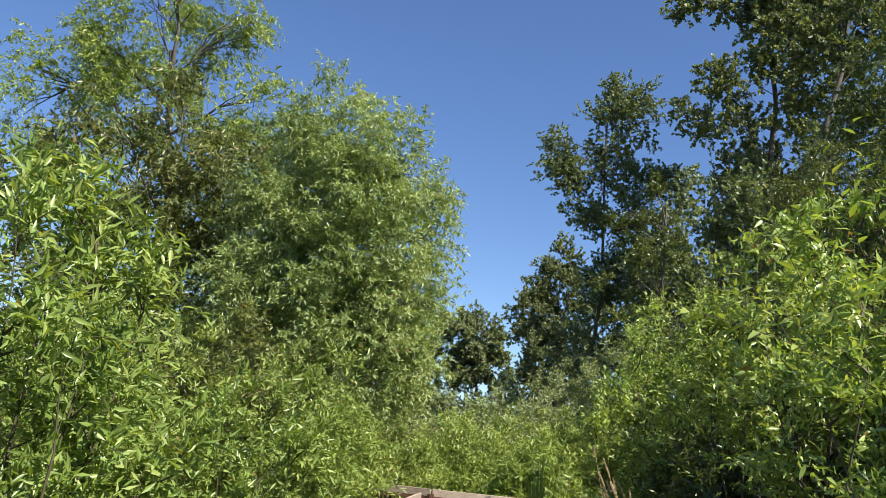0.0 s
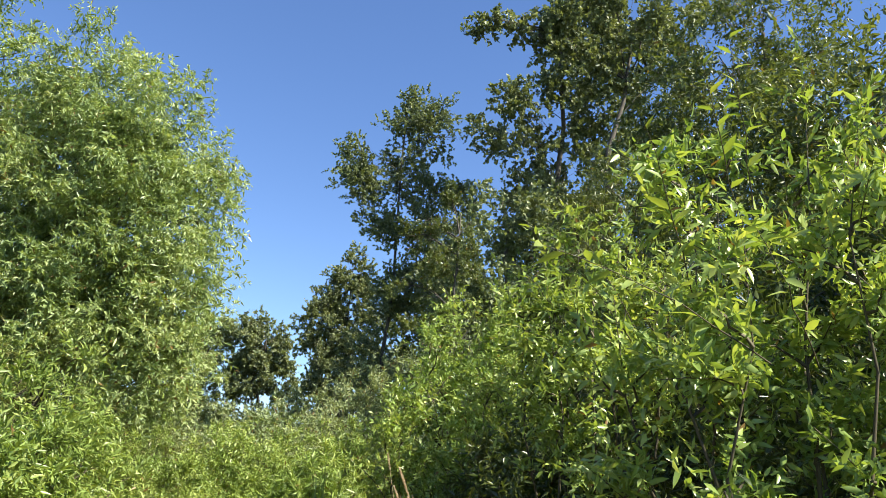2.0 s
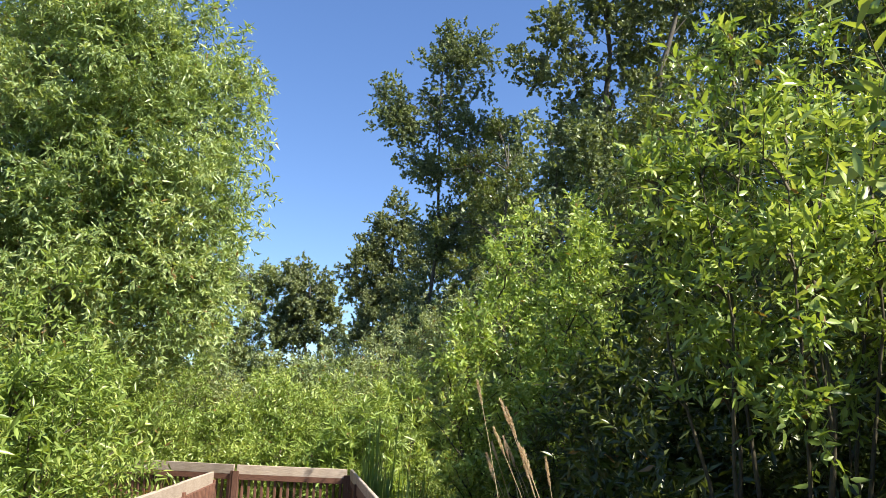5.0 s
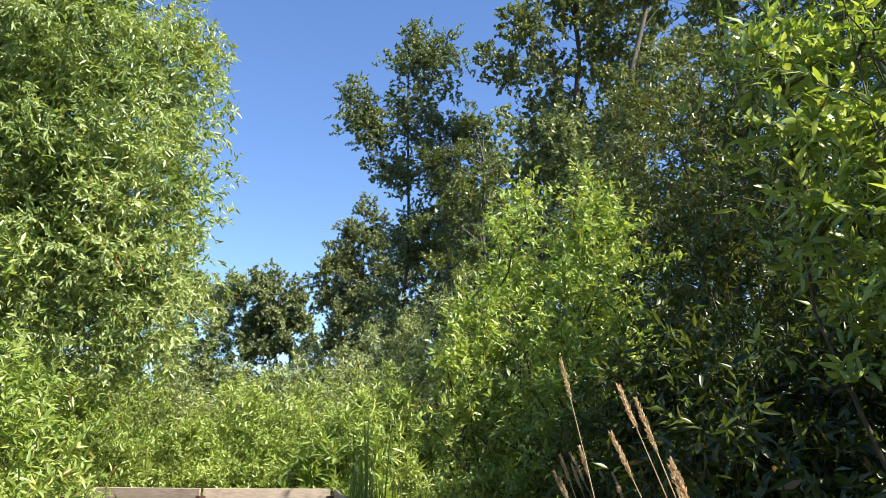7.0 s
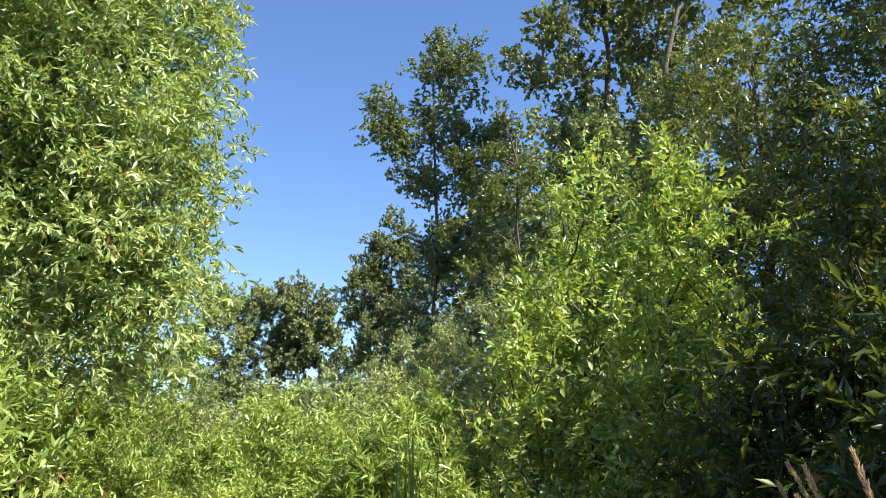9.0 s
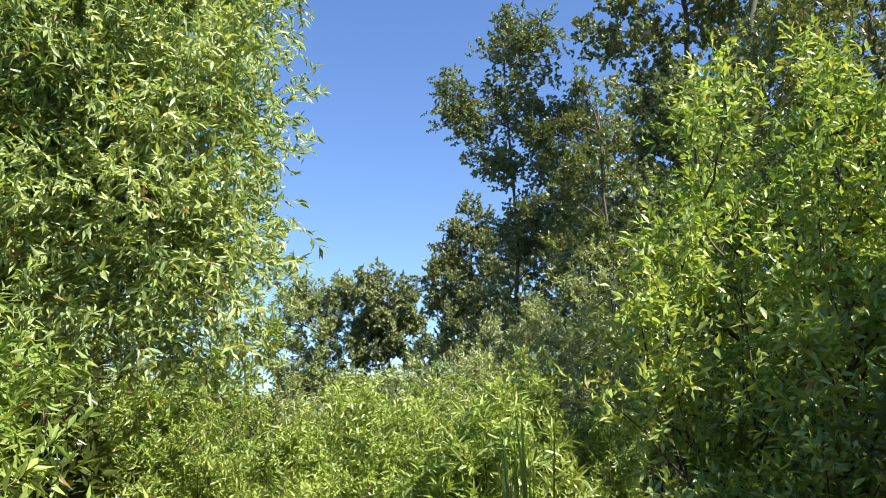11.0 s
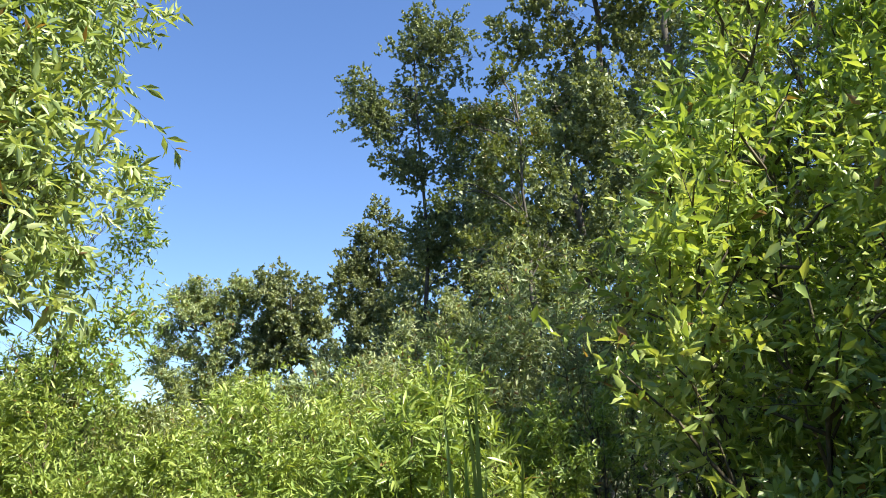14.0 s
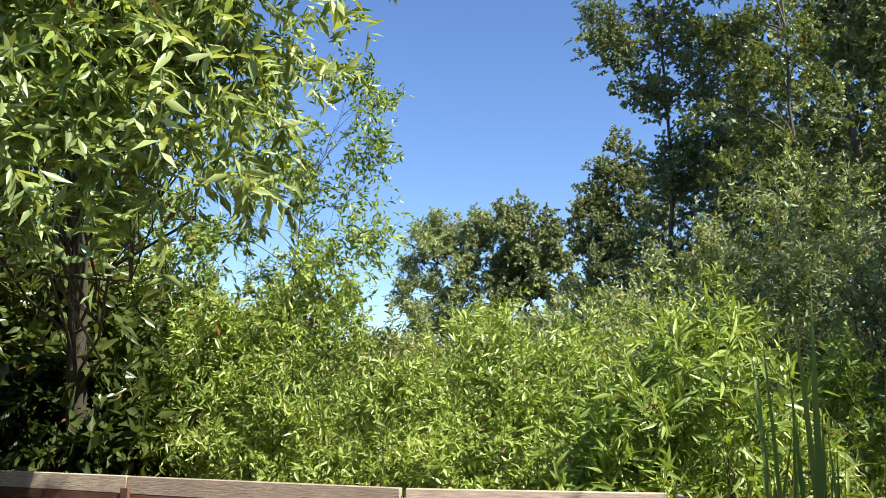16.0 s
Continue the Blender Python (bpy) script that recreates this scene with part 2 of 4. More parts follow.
def tree(name, x, y, label, category, mat, lobes, trunk_top, trunk_r, seed, shoots=900, per=16, reach=0.6, droop=0.35,
         length=0.09, width=0.022, lift=0.25, flat=0.5, fine=False, group="", z=-0.35, fill=0.45, twigs=True, lean=(0, 0), clump=0.3, slim=1.0, per_knot=13):
    """A tree: a tapered trunk, a limb into each lobe of the crown with branches, and a crown of leaves on shoots.
    lobes: (dx, dy, z, rx, ry, rz) from the foot of the tree."""
    rng = np.random.default_rng(seed)
    ob = thing(name, x, y, z, label, category, group)
    lob = np.array(lobes, float)
    top = np.array((lean[0], lean[1], trunk_top))
    line = bend(rng, np.zeros(3), top, 9, 0, trunk_r * 0.8)
    rad = trunk_r * np.linspace(1.0, 0.22, 9)
    rad[0] *= 1.35
    v, f = tube([line], [rad], 9)
    under("trunk", mesh_of("trunk", v, f, BARK, True), ob)
    branch_paths, branch_r = [], []
    for c in lob:
        h = np.clip(c[2] - c[5] * 0.7 - 0.12 * math.hypot(c[0], c[1]), 0.3 * trunk_top, 0.93 * trunk_top)
        i = h / trunk_top * 8
        lo = min(int(i), 7)
        a = line[lo] + (line[lo + 1] - line[lo]) * (i - lo)
        tip = c[:3] + np.array((0, 0, c[5] * 0.55))
        limb = bend(rng, a, tip, 7, 0.06 * np.linalg.norm(tip - a), 0.03 * np.linalg.norm(tip - a))
        r0 = slim * min(trunk_r * 0.4, 0.012 + 0.012 * np.linalg.norm(tip - a))
        v, f = tube([limb], [r0 * np.linspace(1, 0.25, 7)], 6)
        under("limb", mesh_of("limb", v, f, BARK, True), ob)
        for _ in range(9):
            d = unit(rng.normal(0, 1, 3) + UP * 0.5)
            e = c[:3] + d * c[3:] * rng.uniform(0.6, 0.95)
            j = rng.integers(2, 6)
            branch_paths.append(bend(rng, limb[j], e, 4, 0.05, 0.04 * np.linalg.norm(e - limb[j])))
            branch_r.append(r0 * 0.42 * np.linspace(1, 0.25, 4))
    v, f = tube(branch_paths, branch_r, 3)
    under("branch_work", mesh_of("branch_work", v, f, BARK, True), ob, kind="stuff")
    size = (lob[:, 3] * lob[:, 4] * lob[:, 5]) ** (2 / 3)
    knots = max(14, shoots // per_knot)
    pick = rng.choice(len(lob), knots, p=0.9 * size / size.sum() + 0.1 / len(lob))
    d = unit(rng.normal(0, 1, (knots, 3)))
    r = rng.uniform(fill, 1, (knots, 1)) ** 0.6
    knot = lob[pick, :3] + d * lob[pick, 3:] * r * rng.uniform(0.85, 1.1, (knots, 1))
    which = rng.integers(0, knots, shoots)
    start = knot[which] + np.clip(rng.normal(0, 1, (shoots, 3)), -1.6, 1.6) * clump * reach
    out = unit(d[which] * 0.75 + rng.normal(0, 0.5, (shoots, 3)) + UP * lift)
    at, way, face, ln, wd, lines = spread_leaves(rng, start, out, reach, per, droop, length, width, flat)
    under("crown", leaf_mesh("crown", at, way, face, ln, wd, mat, fine), ob)
    if twigs:
        v, f = tube(lines[::10], np.full((len(lines[::10]), 3), 0.05) * reach * np.array((0.11, 0.07, 0.03)), 3)
        under("twig_work", mesh_of("twig_work", v, f, TWIG), ob, kind="stuff")
    return ob


def shrub(name, x, y, h, r, label, category, mat, seed, stems=9, side=9, shoots=10, per=14, reach=0.4, droop=0.12,
          length=0.075, width=0.017, fine=False, group="", z=-0.35, low=0.12, spread=0.55, apex=(0, 0), jitter=0.75, thick=1.0, cone=0.42, leafy=1):
    """A willow bush: stems that fan out of one stool, side branches along them, leafy shoots on both."""
    rng = np.random.default_rng(seed)
    ob = thing(name, x, y, z, label, category, group)
    h = h - z
    stem_lines, side_lines = [], []
    for i in range(stems):
        a = i * 2.399 + rng.uniform(-0.4, 0.4)
        q = math.sqrt((i + 0.5) / stems)
        foot = np.array((math.cos(a), math.sin(a), 0)) * 0.12 * r
        tip = np.array((math.cos(a) * r * q * 0.85 + apex[0] * (1 - q), math.sin(a) * r * q * 0.85 + apex[1] * (1 - q), h * (1 - cone * q * q) * rng.uniform(0.9, 1.0) - 0.15))
        mid = foot + (tip - foot) * 0.5 + np.array((math.cos(a), math.sin(a), 0)) * r * q * 0.12
        s = np.linspace(0, 1, 7)[:, None]
        line = foot * (1 - s) ** 2 + 2 * mid * s * (1 - s) + tip * s * s + rng.normal(0, 0.012 * h, (7, 3)) * np.sin(s * np.pi)
        stem_lines.append(line)
        v, f = tube([line], [(0.008 + 0.0032 * h) * thick * np.array((1, 0.85, 0.66, 0.46, 0.3, 0.17, 0.06))], 6)
        under("stem", mesh_of("stem", v, f, TWIG, True), ob)
        for _ in range(side):
            s0 = rng.uniform(low, 0.97)
            j = s0 * 6
            lo = min(int(j), 5)
            p = line[lo] + (line[lo + 1] - line[lo]) * (j - lo)
            b = rng.uniform(0, 2 * math.pi)
            go = unit(np.array((math.cos(b), math.sin(b), rng.uniform(0.3, 1.3))) + 0.35 * np.array((math.cos(a), math.sin(a), 0)))
            e = p + go * r * spread * rng.uniform(0.5, 1.1) * (1.15 - 0.55 * s0)
            side_lines.append(bend(rng, p, e, 5, 0.02, 0.02))
    sl = np.array(side_lines)
    v, f = tube(sl, np.outer(np.full(len(sl), 0.004 + 0.0016 * h), np.linspace(1, 0.3, 5)), 3)
    under("branch_work", mesh_of("branch_work", v, f, TWIG, True), ob, kind="stuff")
    n = len(sl) * shoots
    which = rng.integers(0, len(sl), n)
    j = rng.uniform(0.1, 1.0, n) ** 0.8 * 3.999
    lo = j.astype(int)
    start = sl[which, lo] + (sl[which, lo + 1] - sl[which, lo]) * (j - lo)[:, None]
    tan = unit(sl[which, lo + 1] - sl[which, lo])
    out = unit(tan * 0.8 + rng.normal(0, 0.5, (n, 3)) + UP * 0.35)
    lead = np.array([l[a] + (l[a + 1] - l[a]) * b for l in stem_lines for a, b in ((4, 0.2), (4, 0.6), (5, 0.0), (5, 0.25), (5, 0.5), (5, 0.7), (5, 0.85), (5, 0.97))])
    lead = np.repeat(lead, leafy, 0)
    start = np.concatenate([start, lead])
    out = np.concatenate([out, unit(rng.normal(0, 0.5, (len(lead), 3)) + UP * 0.7)])
    at, way, face, ln, wd, lines = spread_leaves(rng, start, out, reach, per, droop, length, width, 0.45, jitter)
    under("foliage", leaf_mesh("foliage", at, way, face, ln, wd, mat, fine), ob)
    v, f = tube(lines[::10], np.outer(np.full(len(lines[::10]), 1.0), (0.0034, 0.0026, 0.001)), 3)
    under("twig_work", mesh_of("twig_work", v, f, TWIG), ob, kind="stuff")
    return ob


# ---- ground ----
def build_ground():
    """One sheet to the horizon, uneven near the path."""
    n = 60
    g = np.sign(np.linspace(-1, 1, n)) * np.abs(np.linspace(-1, 1, n)) ** 3 * 1500
    xx, yy = np.meshgrid(g, g + 20)
    near = np.exp(-(xx ** 2 + (yy - 15) ** 2) / 4000)
    zz = -0.42 + near * 0.06 * (np.sin(xx * 0.9 + yy * 0.4) + np.cos(yy * 0.7 - xx * 0.3))
    v = np.stack([xx, yy, zz], -1).reshape(-1, 3)
    i, j = np.meshgrid(np.arange(n - 1), np.arange(n - 1), indexing="ij")
    o = (i * n + j).ravel()
    f = np.stack([o, o + 1, o + n + 1, o + n], -1)
    tagged(new("ground", mesh_of("ground", v, f, SOIL, True)), "dark damp marsh soil under the thicket", "ground", kind="structure")


build_ground()

# ---- boardwalk ----
RAIL_L, RAIL_R, DECK_START, LEFT_END, FAR_R = -1.04, 0.70, -4.0, 14.2, 16.45
BEND, FAR_END = (-1.0, 16.80), (-5.9, 18.80)
RAIL_Z = 1.035


def block(name, size, mat, bevel=0.004):
    """A sawn timber with eased edges, about its own centre."""
    bm = bmesh.new()
    bmesh.ops.create_cube(bm, size=1, matrix=Matrix.Diagonal((*size, 1)))
    bmesh.ops.bevel(bm, geom=bm.edges[:], offset=bevel, segments=1, affect="EDGES")
    me = bpy.data.meshes.new(name)
    bm.to_mesh(me)
    bm.free()
    me.materials.append(mat)
    return me


def fence(a, b, label, rng, post_gap=2.2):
    """A timber railing from a to b on the deck: posts, two rails, balusters, and a flat cap in butted lengths."""
    a, b = Vector((*a, 0)), Vector((*b, 0))
    length, yaw = (b - a).length, math.atan2(b.y - a.y, b.x - a.x)
    ob = thing("railing", *a, label, "railing", "boardwalk railings")
    ob.rotation_euler = (0, 0, yaw)
    n = max(1, round(length / post_gap))
    step = length / n
    post_me = block("post", (0.09, 0.09, 1.33), RAIL_RED)
    cap_me = block("cap_board", (0.14, 0.038, step - 0.006), CAP_GREY, 0.006)
    rail_me = block("rail", (0.038, 0.09, step - 0.095), RAIL_RED)
    fascia_me = block("rail", (0.038, 0.128, step - 0.095), RAIL_RED)
    bal_me = block("baluster", (0.036, 0.036, 0.86), RAIL_RED, 0.003)

    def put(name, me, x, y, z, rot=(0, 0, 0), tag=""):
        o = under(name, me, ob, tag)
        o.location, o.rotation_euler = (x, y, z), rot
        return o
    along = (math.pi / 2, 0, math.pi / 2)
    for i in range(n + 1):
        put("post", post_me, i * step, 0, RAIL_Z - 0.04 - 1.33 / 2)
    for i in range(n):
        m = (i + 0.5) * step
        put("cap_board", cap_me, m, rng.uniform(-0.003, 0.003), RAIL_Z - 0.019 + rng.uniform(-0.003, 0.002), (math.pi / 2, math.pi / 2, math.pi / 2), "sun-bleached flat cap board")
        put("rail", fascia_me, m, 0, RAIL_Z - 0.104, along)
        put("rail", rail_me, m, 0, 0.13, along)
        k = round(step / 0.1)
        for q in range(1, k):
            put("baluster", bal_me, i * step + q * step / k, -0.04, 0.53)
    return ob


def build_boardwalk():
    rng = random.Random(4)
    fence((RAIL_L, DECK_START), (RAIL_L, LEFT_END), "reddish stained timber railing with a pale weathered cap", rng)
    fence((RAIL_R, DECK_START), (RAIL_R, FAR_R), "reddish stained timber railing along the boardwalk, cap bleached pale", rng)
    fence((RAIL_R - 0.06, FAR_R + 0.07), BEND, "reddish slatted railing closing the boardwalk's end", rng)
    fence((BEND[0] - 0.03, BEND[1] + 0.012), FAR_END, "reddish slatted railing where the boardwalk bends away", rng)
    deck = tagged(new("deck"), "weathered timber boardwalk of crosswise planks over marsh", "boardwalk", kind="structure")
    wide = block("plank", (0.14, 0.036, 1.90), DECK)
    y = DECK_START
    while y < LEFT_END:
        o = under("plank", wide, deck)
        place = ((RAIL_L + RAIL_R) / 2 + rng.uniform(-0.01, 0.01), y, -0.018 + rng.uniform(-0.002, 0.001))
        o.matrix_basis = Matrix.Translation(place) @ Matrix(((0, 0, 1, 0), (1, 0, 0, 0), (0, 1, 0, 0), (0, 0, 0, 1)))
        y += 0.147
    turn = block("plank", (0.14, 0.036, 3.4), DECK)
    x = RAIL_R
    while x > -5.5:
        o = under("plank", turn, deck)
        mid = LEFT_END + 1.70 + 0.2 * max(0, BEND[0] - x)
        o.matrix_basis = Matrix.Translation((x, mid, -0.018 + rng.uniform(-0.002, 0.001))) @ Matrix(((1, 0, 0, 0), (0, 0, 1, 0), (0, -1, 0, 0), (0, 0, 0, 1)))
        x -= 0.147
    beam = block("joist", (0.09, 0.18, LEFT_END - DECK_START), RAIL_RED)
    for bx in (RAIL_L + 0.1, RAIL_R - 0.1):
        o = under("joist", beam, deck)
        o.matrix_basis = Matrix.Translation((bx, (LEFT_END + DECK_START) / 2, -0.13)) @ Matrix(((1, 0, 0, 0), (0, 0, 1, 0), (0, -1, 0, 0), (0, 0, 0, 1)))


build_boardwalk()

# ---- tall trees beyond the thicket ----
COTTON = dict(mat=LEAF_DARK, reach=0.75, per=22, droop=0.05, length=0.195, width=0.165, lift=0.25, flat=0.2, fill=0.25, clump=0.5, slim=0.5)


def cottonwood(x, y, lobes, top, r, seed, shoots, label, **k):
    return tree("cottonwood_tree", x, y, label, "tree", lobes=lobes, trunk_top=top, trunk_r=r, seed=seed, shoots=shoots, group="tall cottonwoods", **{**COTTON, **k})


cottonwood(7.6, 63, [(0.41, 0, 33.0, 0.9, 0.9, 1.2), (1.74, 0, 31.9, 1.8, 1.7, 1.5), (-0.86, 0, 30.8, 1.2, 1.1, 1.0), (0.88, 0, 30.2, 2.3, 2.1, 1.3), (4.2, 0, 29.9, 0.9, 0.8, 0.45), (0.74, 0.4, 27.9, 2.1, 2.0, 1.5), (3.2, 0, 28.6, 1.1, 1.0, 0.8), (-3.9, 0, 27.7, 0.8, 0.7, 1.2),
                     (-4.6, 0, 25.6, 0.95, 0.9, 0.6), (-4.1, 0, 26.6, 0.8, 0.7, 0.8), (-3.4, 0, 25.4, 0.8, 0.7, 0.6), (-2.6, 0, 26.4, 1.1, 1.1, 0.9), (-2.7, 0, 24.4, 1.1, 1.0, 0.6), (-0.8, 0, 24.8, 1.6, 1.6, 1.4), (2.1, 0.4, 25.0, 2.1, 2.0, 1.7), (-1.4, 0, 21.9, 1.7, 1.6, 1.1), (1.6, 0.3, 21.8, 2.6, 2.4, 1.9), (4.9, 0, 25.2, 1.1, 1.0, 0.9),
                     (6.0, 0, 23.2, 1.4, 1.3, 1.3), (0.35, 0, 18.6, 2.2, 2.0, 1.8), (4.1, 0, 19.6, 2.8, 2.6, 2.4), (1.6, 0, 14.8, 3.2, 2.9, 2.8), (0.6, 0, 16.6, 2.2, 2.0, 1.6), (3.0, 0, 17.2, 2.4, 2.2, 1.8), (5.8, 0, 15.8, 3.2, 2.9, 2.8), (0, 0, 10.5, 3.4, 3, 3.0), (4, 0, 10.5, 3.4, 3, 3.2)],
           31.5, 0.2, 11, 6600, "tall narrow cottonwood with a ragged dark crown", fill=0.1, clump=0.75, reach=0.6, per=20, length=0.175, width=0.145)
cottonwood(5.4, 75, [(0, 0, 21.7, 1.0, 1.0, 1.2), (0.8, 0, 20.5, 1.3, 1.2, 1.4), (-1.1, 0, 20.4, 0.85, 0.8, 1.0), (0.3, 0, 18.3, 2.3, 2.1, 2.1), (-1.9, 0, 17.9, 1.5, 1.4, 1.3), (-3.0, 0, 16.2, 1.2, 1.1, 1.0), (-1.3, 0, 14.8, 2.3, 2.1, 2.1), (-3.3, 0, 13.8, 1.1, 1.0, 1.1),
                     (1.8, 0, 14.9, 2.8, 2.5, 2.8), (2.6, 0, 18.0, 1.6, 1.5, 1.6), (-1.0, 0, 11.4, 2.8, 2.5, 2.4), (2.4, 0, 11.5, 2.8, 2.6, 2.4), (-2.6, 0, 7.5, 2.4, 2.4, 3.4), (1.0, 0, 7.5, 3.2, 3, 3.6)],
           20.5, 0.18, 12, 4000, "dark slender cottonwood among taller trees", fill=0.1)
cottonwood(17.5, 54, [(-3.5, 0, 29.4, 1.25, 1.2, 1.0), (-2.7, 0, 28.0, 1.6, 1.5, 1.2), (-0.8, 0, 31.1, 1.2, 1.1, 1.2), (-5.2, 0, 26.9, 1.2, 1.1, 0.5), (-4.2, 0, 25.9, 1.2, 1.1, 0.7), (-2.2, 0, 25.5, 1.9, 1.8, 1.5), (0.3, 0, 28.4, 2.2, 2, 2.2), (1.6, 0, 32.1, 1.9, 1.8, 2.2), (-1.5, 0, 22.3, 2.0, 1.9, 1.5),
                      (1.6, 0, 24.9, 2.5, 2.3, 2.5), (3.8, 0, 29.6, 2.6, 2.4, 3.0), (0.4, 0, 21.2, 2.4, 2.2, 2.0), (3.1, 0, 21.1, 2.8, 2.5, 2.8), (0.6, 0, 37.5, 2.6, 2.4, 2.2), (3.6, 0, 35.1, 3.4, 3.2, 3.0), (3.6, 0, 40.5, 3.2, 3, 2.6),
                      (-1.8, 0, 18.0, 2.8, 2.6, 2.6), (2.2, 0, 16.0, 4.0, 3.6, 3.4), (-2.0, 0, 13.0, 3.4, 3, 3.6)],
           37, 0.4, 13, 5200, "massive dark cottonwood with spreading limbs", length=0.23, width=0.195, per=18, fill=0.15, clump=0.55)
cottonwood(15.5, 46, [(-5.5, 0, 30.5, 1.0, 0.9, 0.28), (-3.5, 0, 30.5, 1.2, 1.1, 0.5), (-1.7, 0, 29.4, 1.4, 1.3, 1.0), (0.5, 0, 31.0, 2.1, 2.0, 1.6), (1.8, 0, 28.4, 2.4, 2.2, 1.5), (4.4, 0, 30.6, 2.9, 2.7, 2.5), (2.4, 0, 34.4, 3.0, 2.8, 2.2), (6.8, 0, 27.7, 3.0, 2.7, 2.6), (7.5, 0, 33.7, 3.4, 3.2, 3.0),
                     (6.0, 0, 23, 3.6, 3.2, 3.0), (4.5, 0, 17, 4.0, 3.6, 4.0)],
           30, 0.4, 14, 2700, "massive dark cottonwood with spreading limbs", per=15, length=0.26, width=0.215, fill=0.15, lean=(4, 0))
cottonwood(11, 42, [(-0.5, 0, 16.2, 2.0, 2, 2.4), (1.5, 0, 14, 2.3, 2, 3), (-1.8, 0, 12.2, 2.2, 2, 2.6), (0.3, 0, 9.5, 3.2, 3, 4), (-2.5, 0, 7, 2.2, 2, 3.6), (2.6, 0, 6, 2.6, 2.4, 4)],
           16, 0.3, 15, 1700, "dark cottonwood in the shade of taller ones", reach=1.1, length=0.22, width=0.17)
cottonwood(-0.75, 42, [(-0.4, 0, 9.15, 0.8, 0.75, 0.55), (-0.9, 0, 8.8, 0.5, 0.5, 0.4), (0.45, 0, 8.7, 0.65, 0.6, 0.5), (0.9, 0, 7.8, 0.5, 0.5, 0.65), (-0.2, 0, 8.1, 1.15, 1.0, 0.85), (-0.2, 0, 6.8, 1.3, 1.2, 1.0), (1.0, 0, 6.4, 0.7, 0.7, 0.7), (-0.8, 0, 6.6, 0.7, 0.8, 0.8), (-0.4, 0, 4.2, 1.4, 1.2, 1.3), (0.9, 0, 4.0, 1.2, 1.1, 1.4)],
           8.6, 0.14, 16, 2000, "dark round-headed tree down the marsh", reach=0.36, length=0.13, width=0.10, per=18, fill=0.2)

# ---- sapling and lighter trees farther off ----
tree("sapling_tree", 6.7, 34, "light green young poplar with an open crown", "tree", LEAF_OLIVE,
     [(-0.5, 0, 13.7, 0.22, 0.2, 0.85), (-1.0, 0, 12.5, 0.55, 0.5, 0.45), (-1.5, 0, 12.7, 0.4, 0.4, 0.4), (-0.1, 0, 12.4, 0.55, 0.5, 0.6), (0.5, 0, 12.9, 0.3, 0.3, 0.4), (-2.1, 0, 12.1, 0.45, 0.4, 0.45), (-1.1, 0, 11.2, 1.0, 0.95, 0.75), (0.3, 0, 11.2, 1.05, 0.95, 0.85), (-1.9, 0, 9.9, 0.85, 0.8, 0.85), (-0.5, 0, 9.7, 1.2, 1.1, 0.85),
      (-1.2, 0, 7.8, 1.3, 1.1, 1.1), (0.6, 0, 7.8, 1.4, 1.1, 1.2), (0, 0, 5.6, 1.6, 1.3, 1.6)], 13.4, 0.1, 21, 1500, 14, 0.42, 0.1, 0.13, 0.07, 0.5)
tree("willow_tree", -3.6, 43, "pale green willow down the marsh", "tree", LEAF_GREY,
     [(-0.3, 0, 8.95, 1.0, 0.9, 0.55), (-1.1, 0, 8.55, 0.85, 0.8, 0.5), (-1.85, 0, 7.95, 0.55, 0.5, 0.55), (0.6, 0, 8.95, 0.75, 0.7, 0.55), (-0.7, 0, 7.5, 1.5, 1.4, 1.05), (0.8, 0, 7.5, 1.1, 1.0, 1.1), (-1.5, 0, 6.3, 1.0, 0.9, 0.9), (0.5, 0, 5.8, 1.5, 1.3, 1.1), (-0.6, 0, 4.2, 1.8, 1.4, 1.5)], 7.6, 0.14, 22, 2800, 15, 0.36, 0.2, 0.15, 0.065, group="far willows", clump=0.5)

# ---- silvery willows in the middle distance ----
for i, (x, y, h, r) in enumerate([(2.7, 28.6, 6.2, 1.5), (4.3, 28.2, 7.0, 1.7), (3.5, 24.6, 4.8, 1.2), (5.6, 25.0, 6.0, 1.7), (1.6, 31, 4.6, 1.4), (6.2, 30, 7.5, 2.0), (8.6, 27, 8.0, 2.4), (-0.2, 33, 5.0, 1.5), (2.2, 24.2, 3.4, 1.1),
                                  (0.9, 27.4, 3.9, 1.1), (-1.6, 29.5, 3.5, 1.2), (0.6, 38, 6.2, 1.8), (2.9, 43, 7.5, 2.2), (-4.8, 47, 5.6, 2.2), (4.4, 36, 7.5, 2.0), (-2.9, 27.4, 3.5, 1.3), (-3.6, 32, 3.9, 1.5), (-6.4, 40, 4.8, 2.0), (-2.2, 37, 5.2, 1.6), (1.8, 47, 6.5, 2.2)]):
    # The bush past x 8 takes the leaves darkened for shade.
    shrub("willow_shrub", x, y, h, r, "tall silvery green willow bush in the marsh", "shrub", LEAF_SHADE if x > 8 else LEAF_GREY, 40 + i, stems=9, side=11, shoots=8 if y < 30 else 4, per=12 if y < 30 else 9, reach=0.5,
          length=0.13 if y < 30 else 0.19, width=0.042 if y < 30 else 0.07, group="silvery willows")

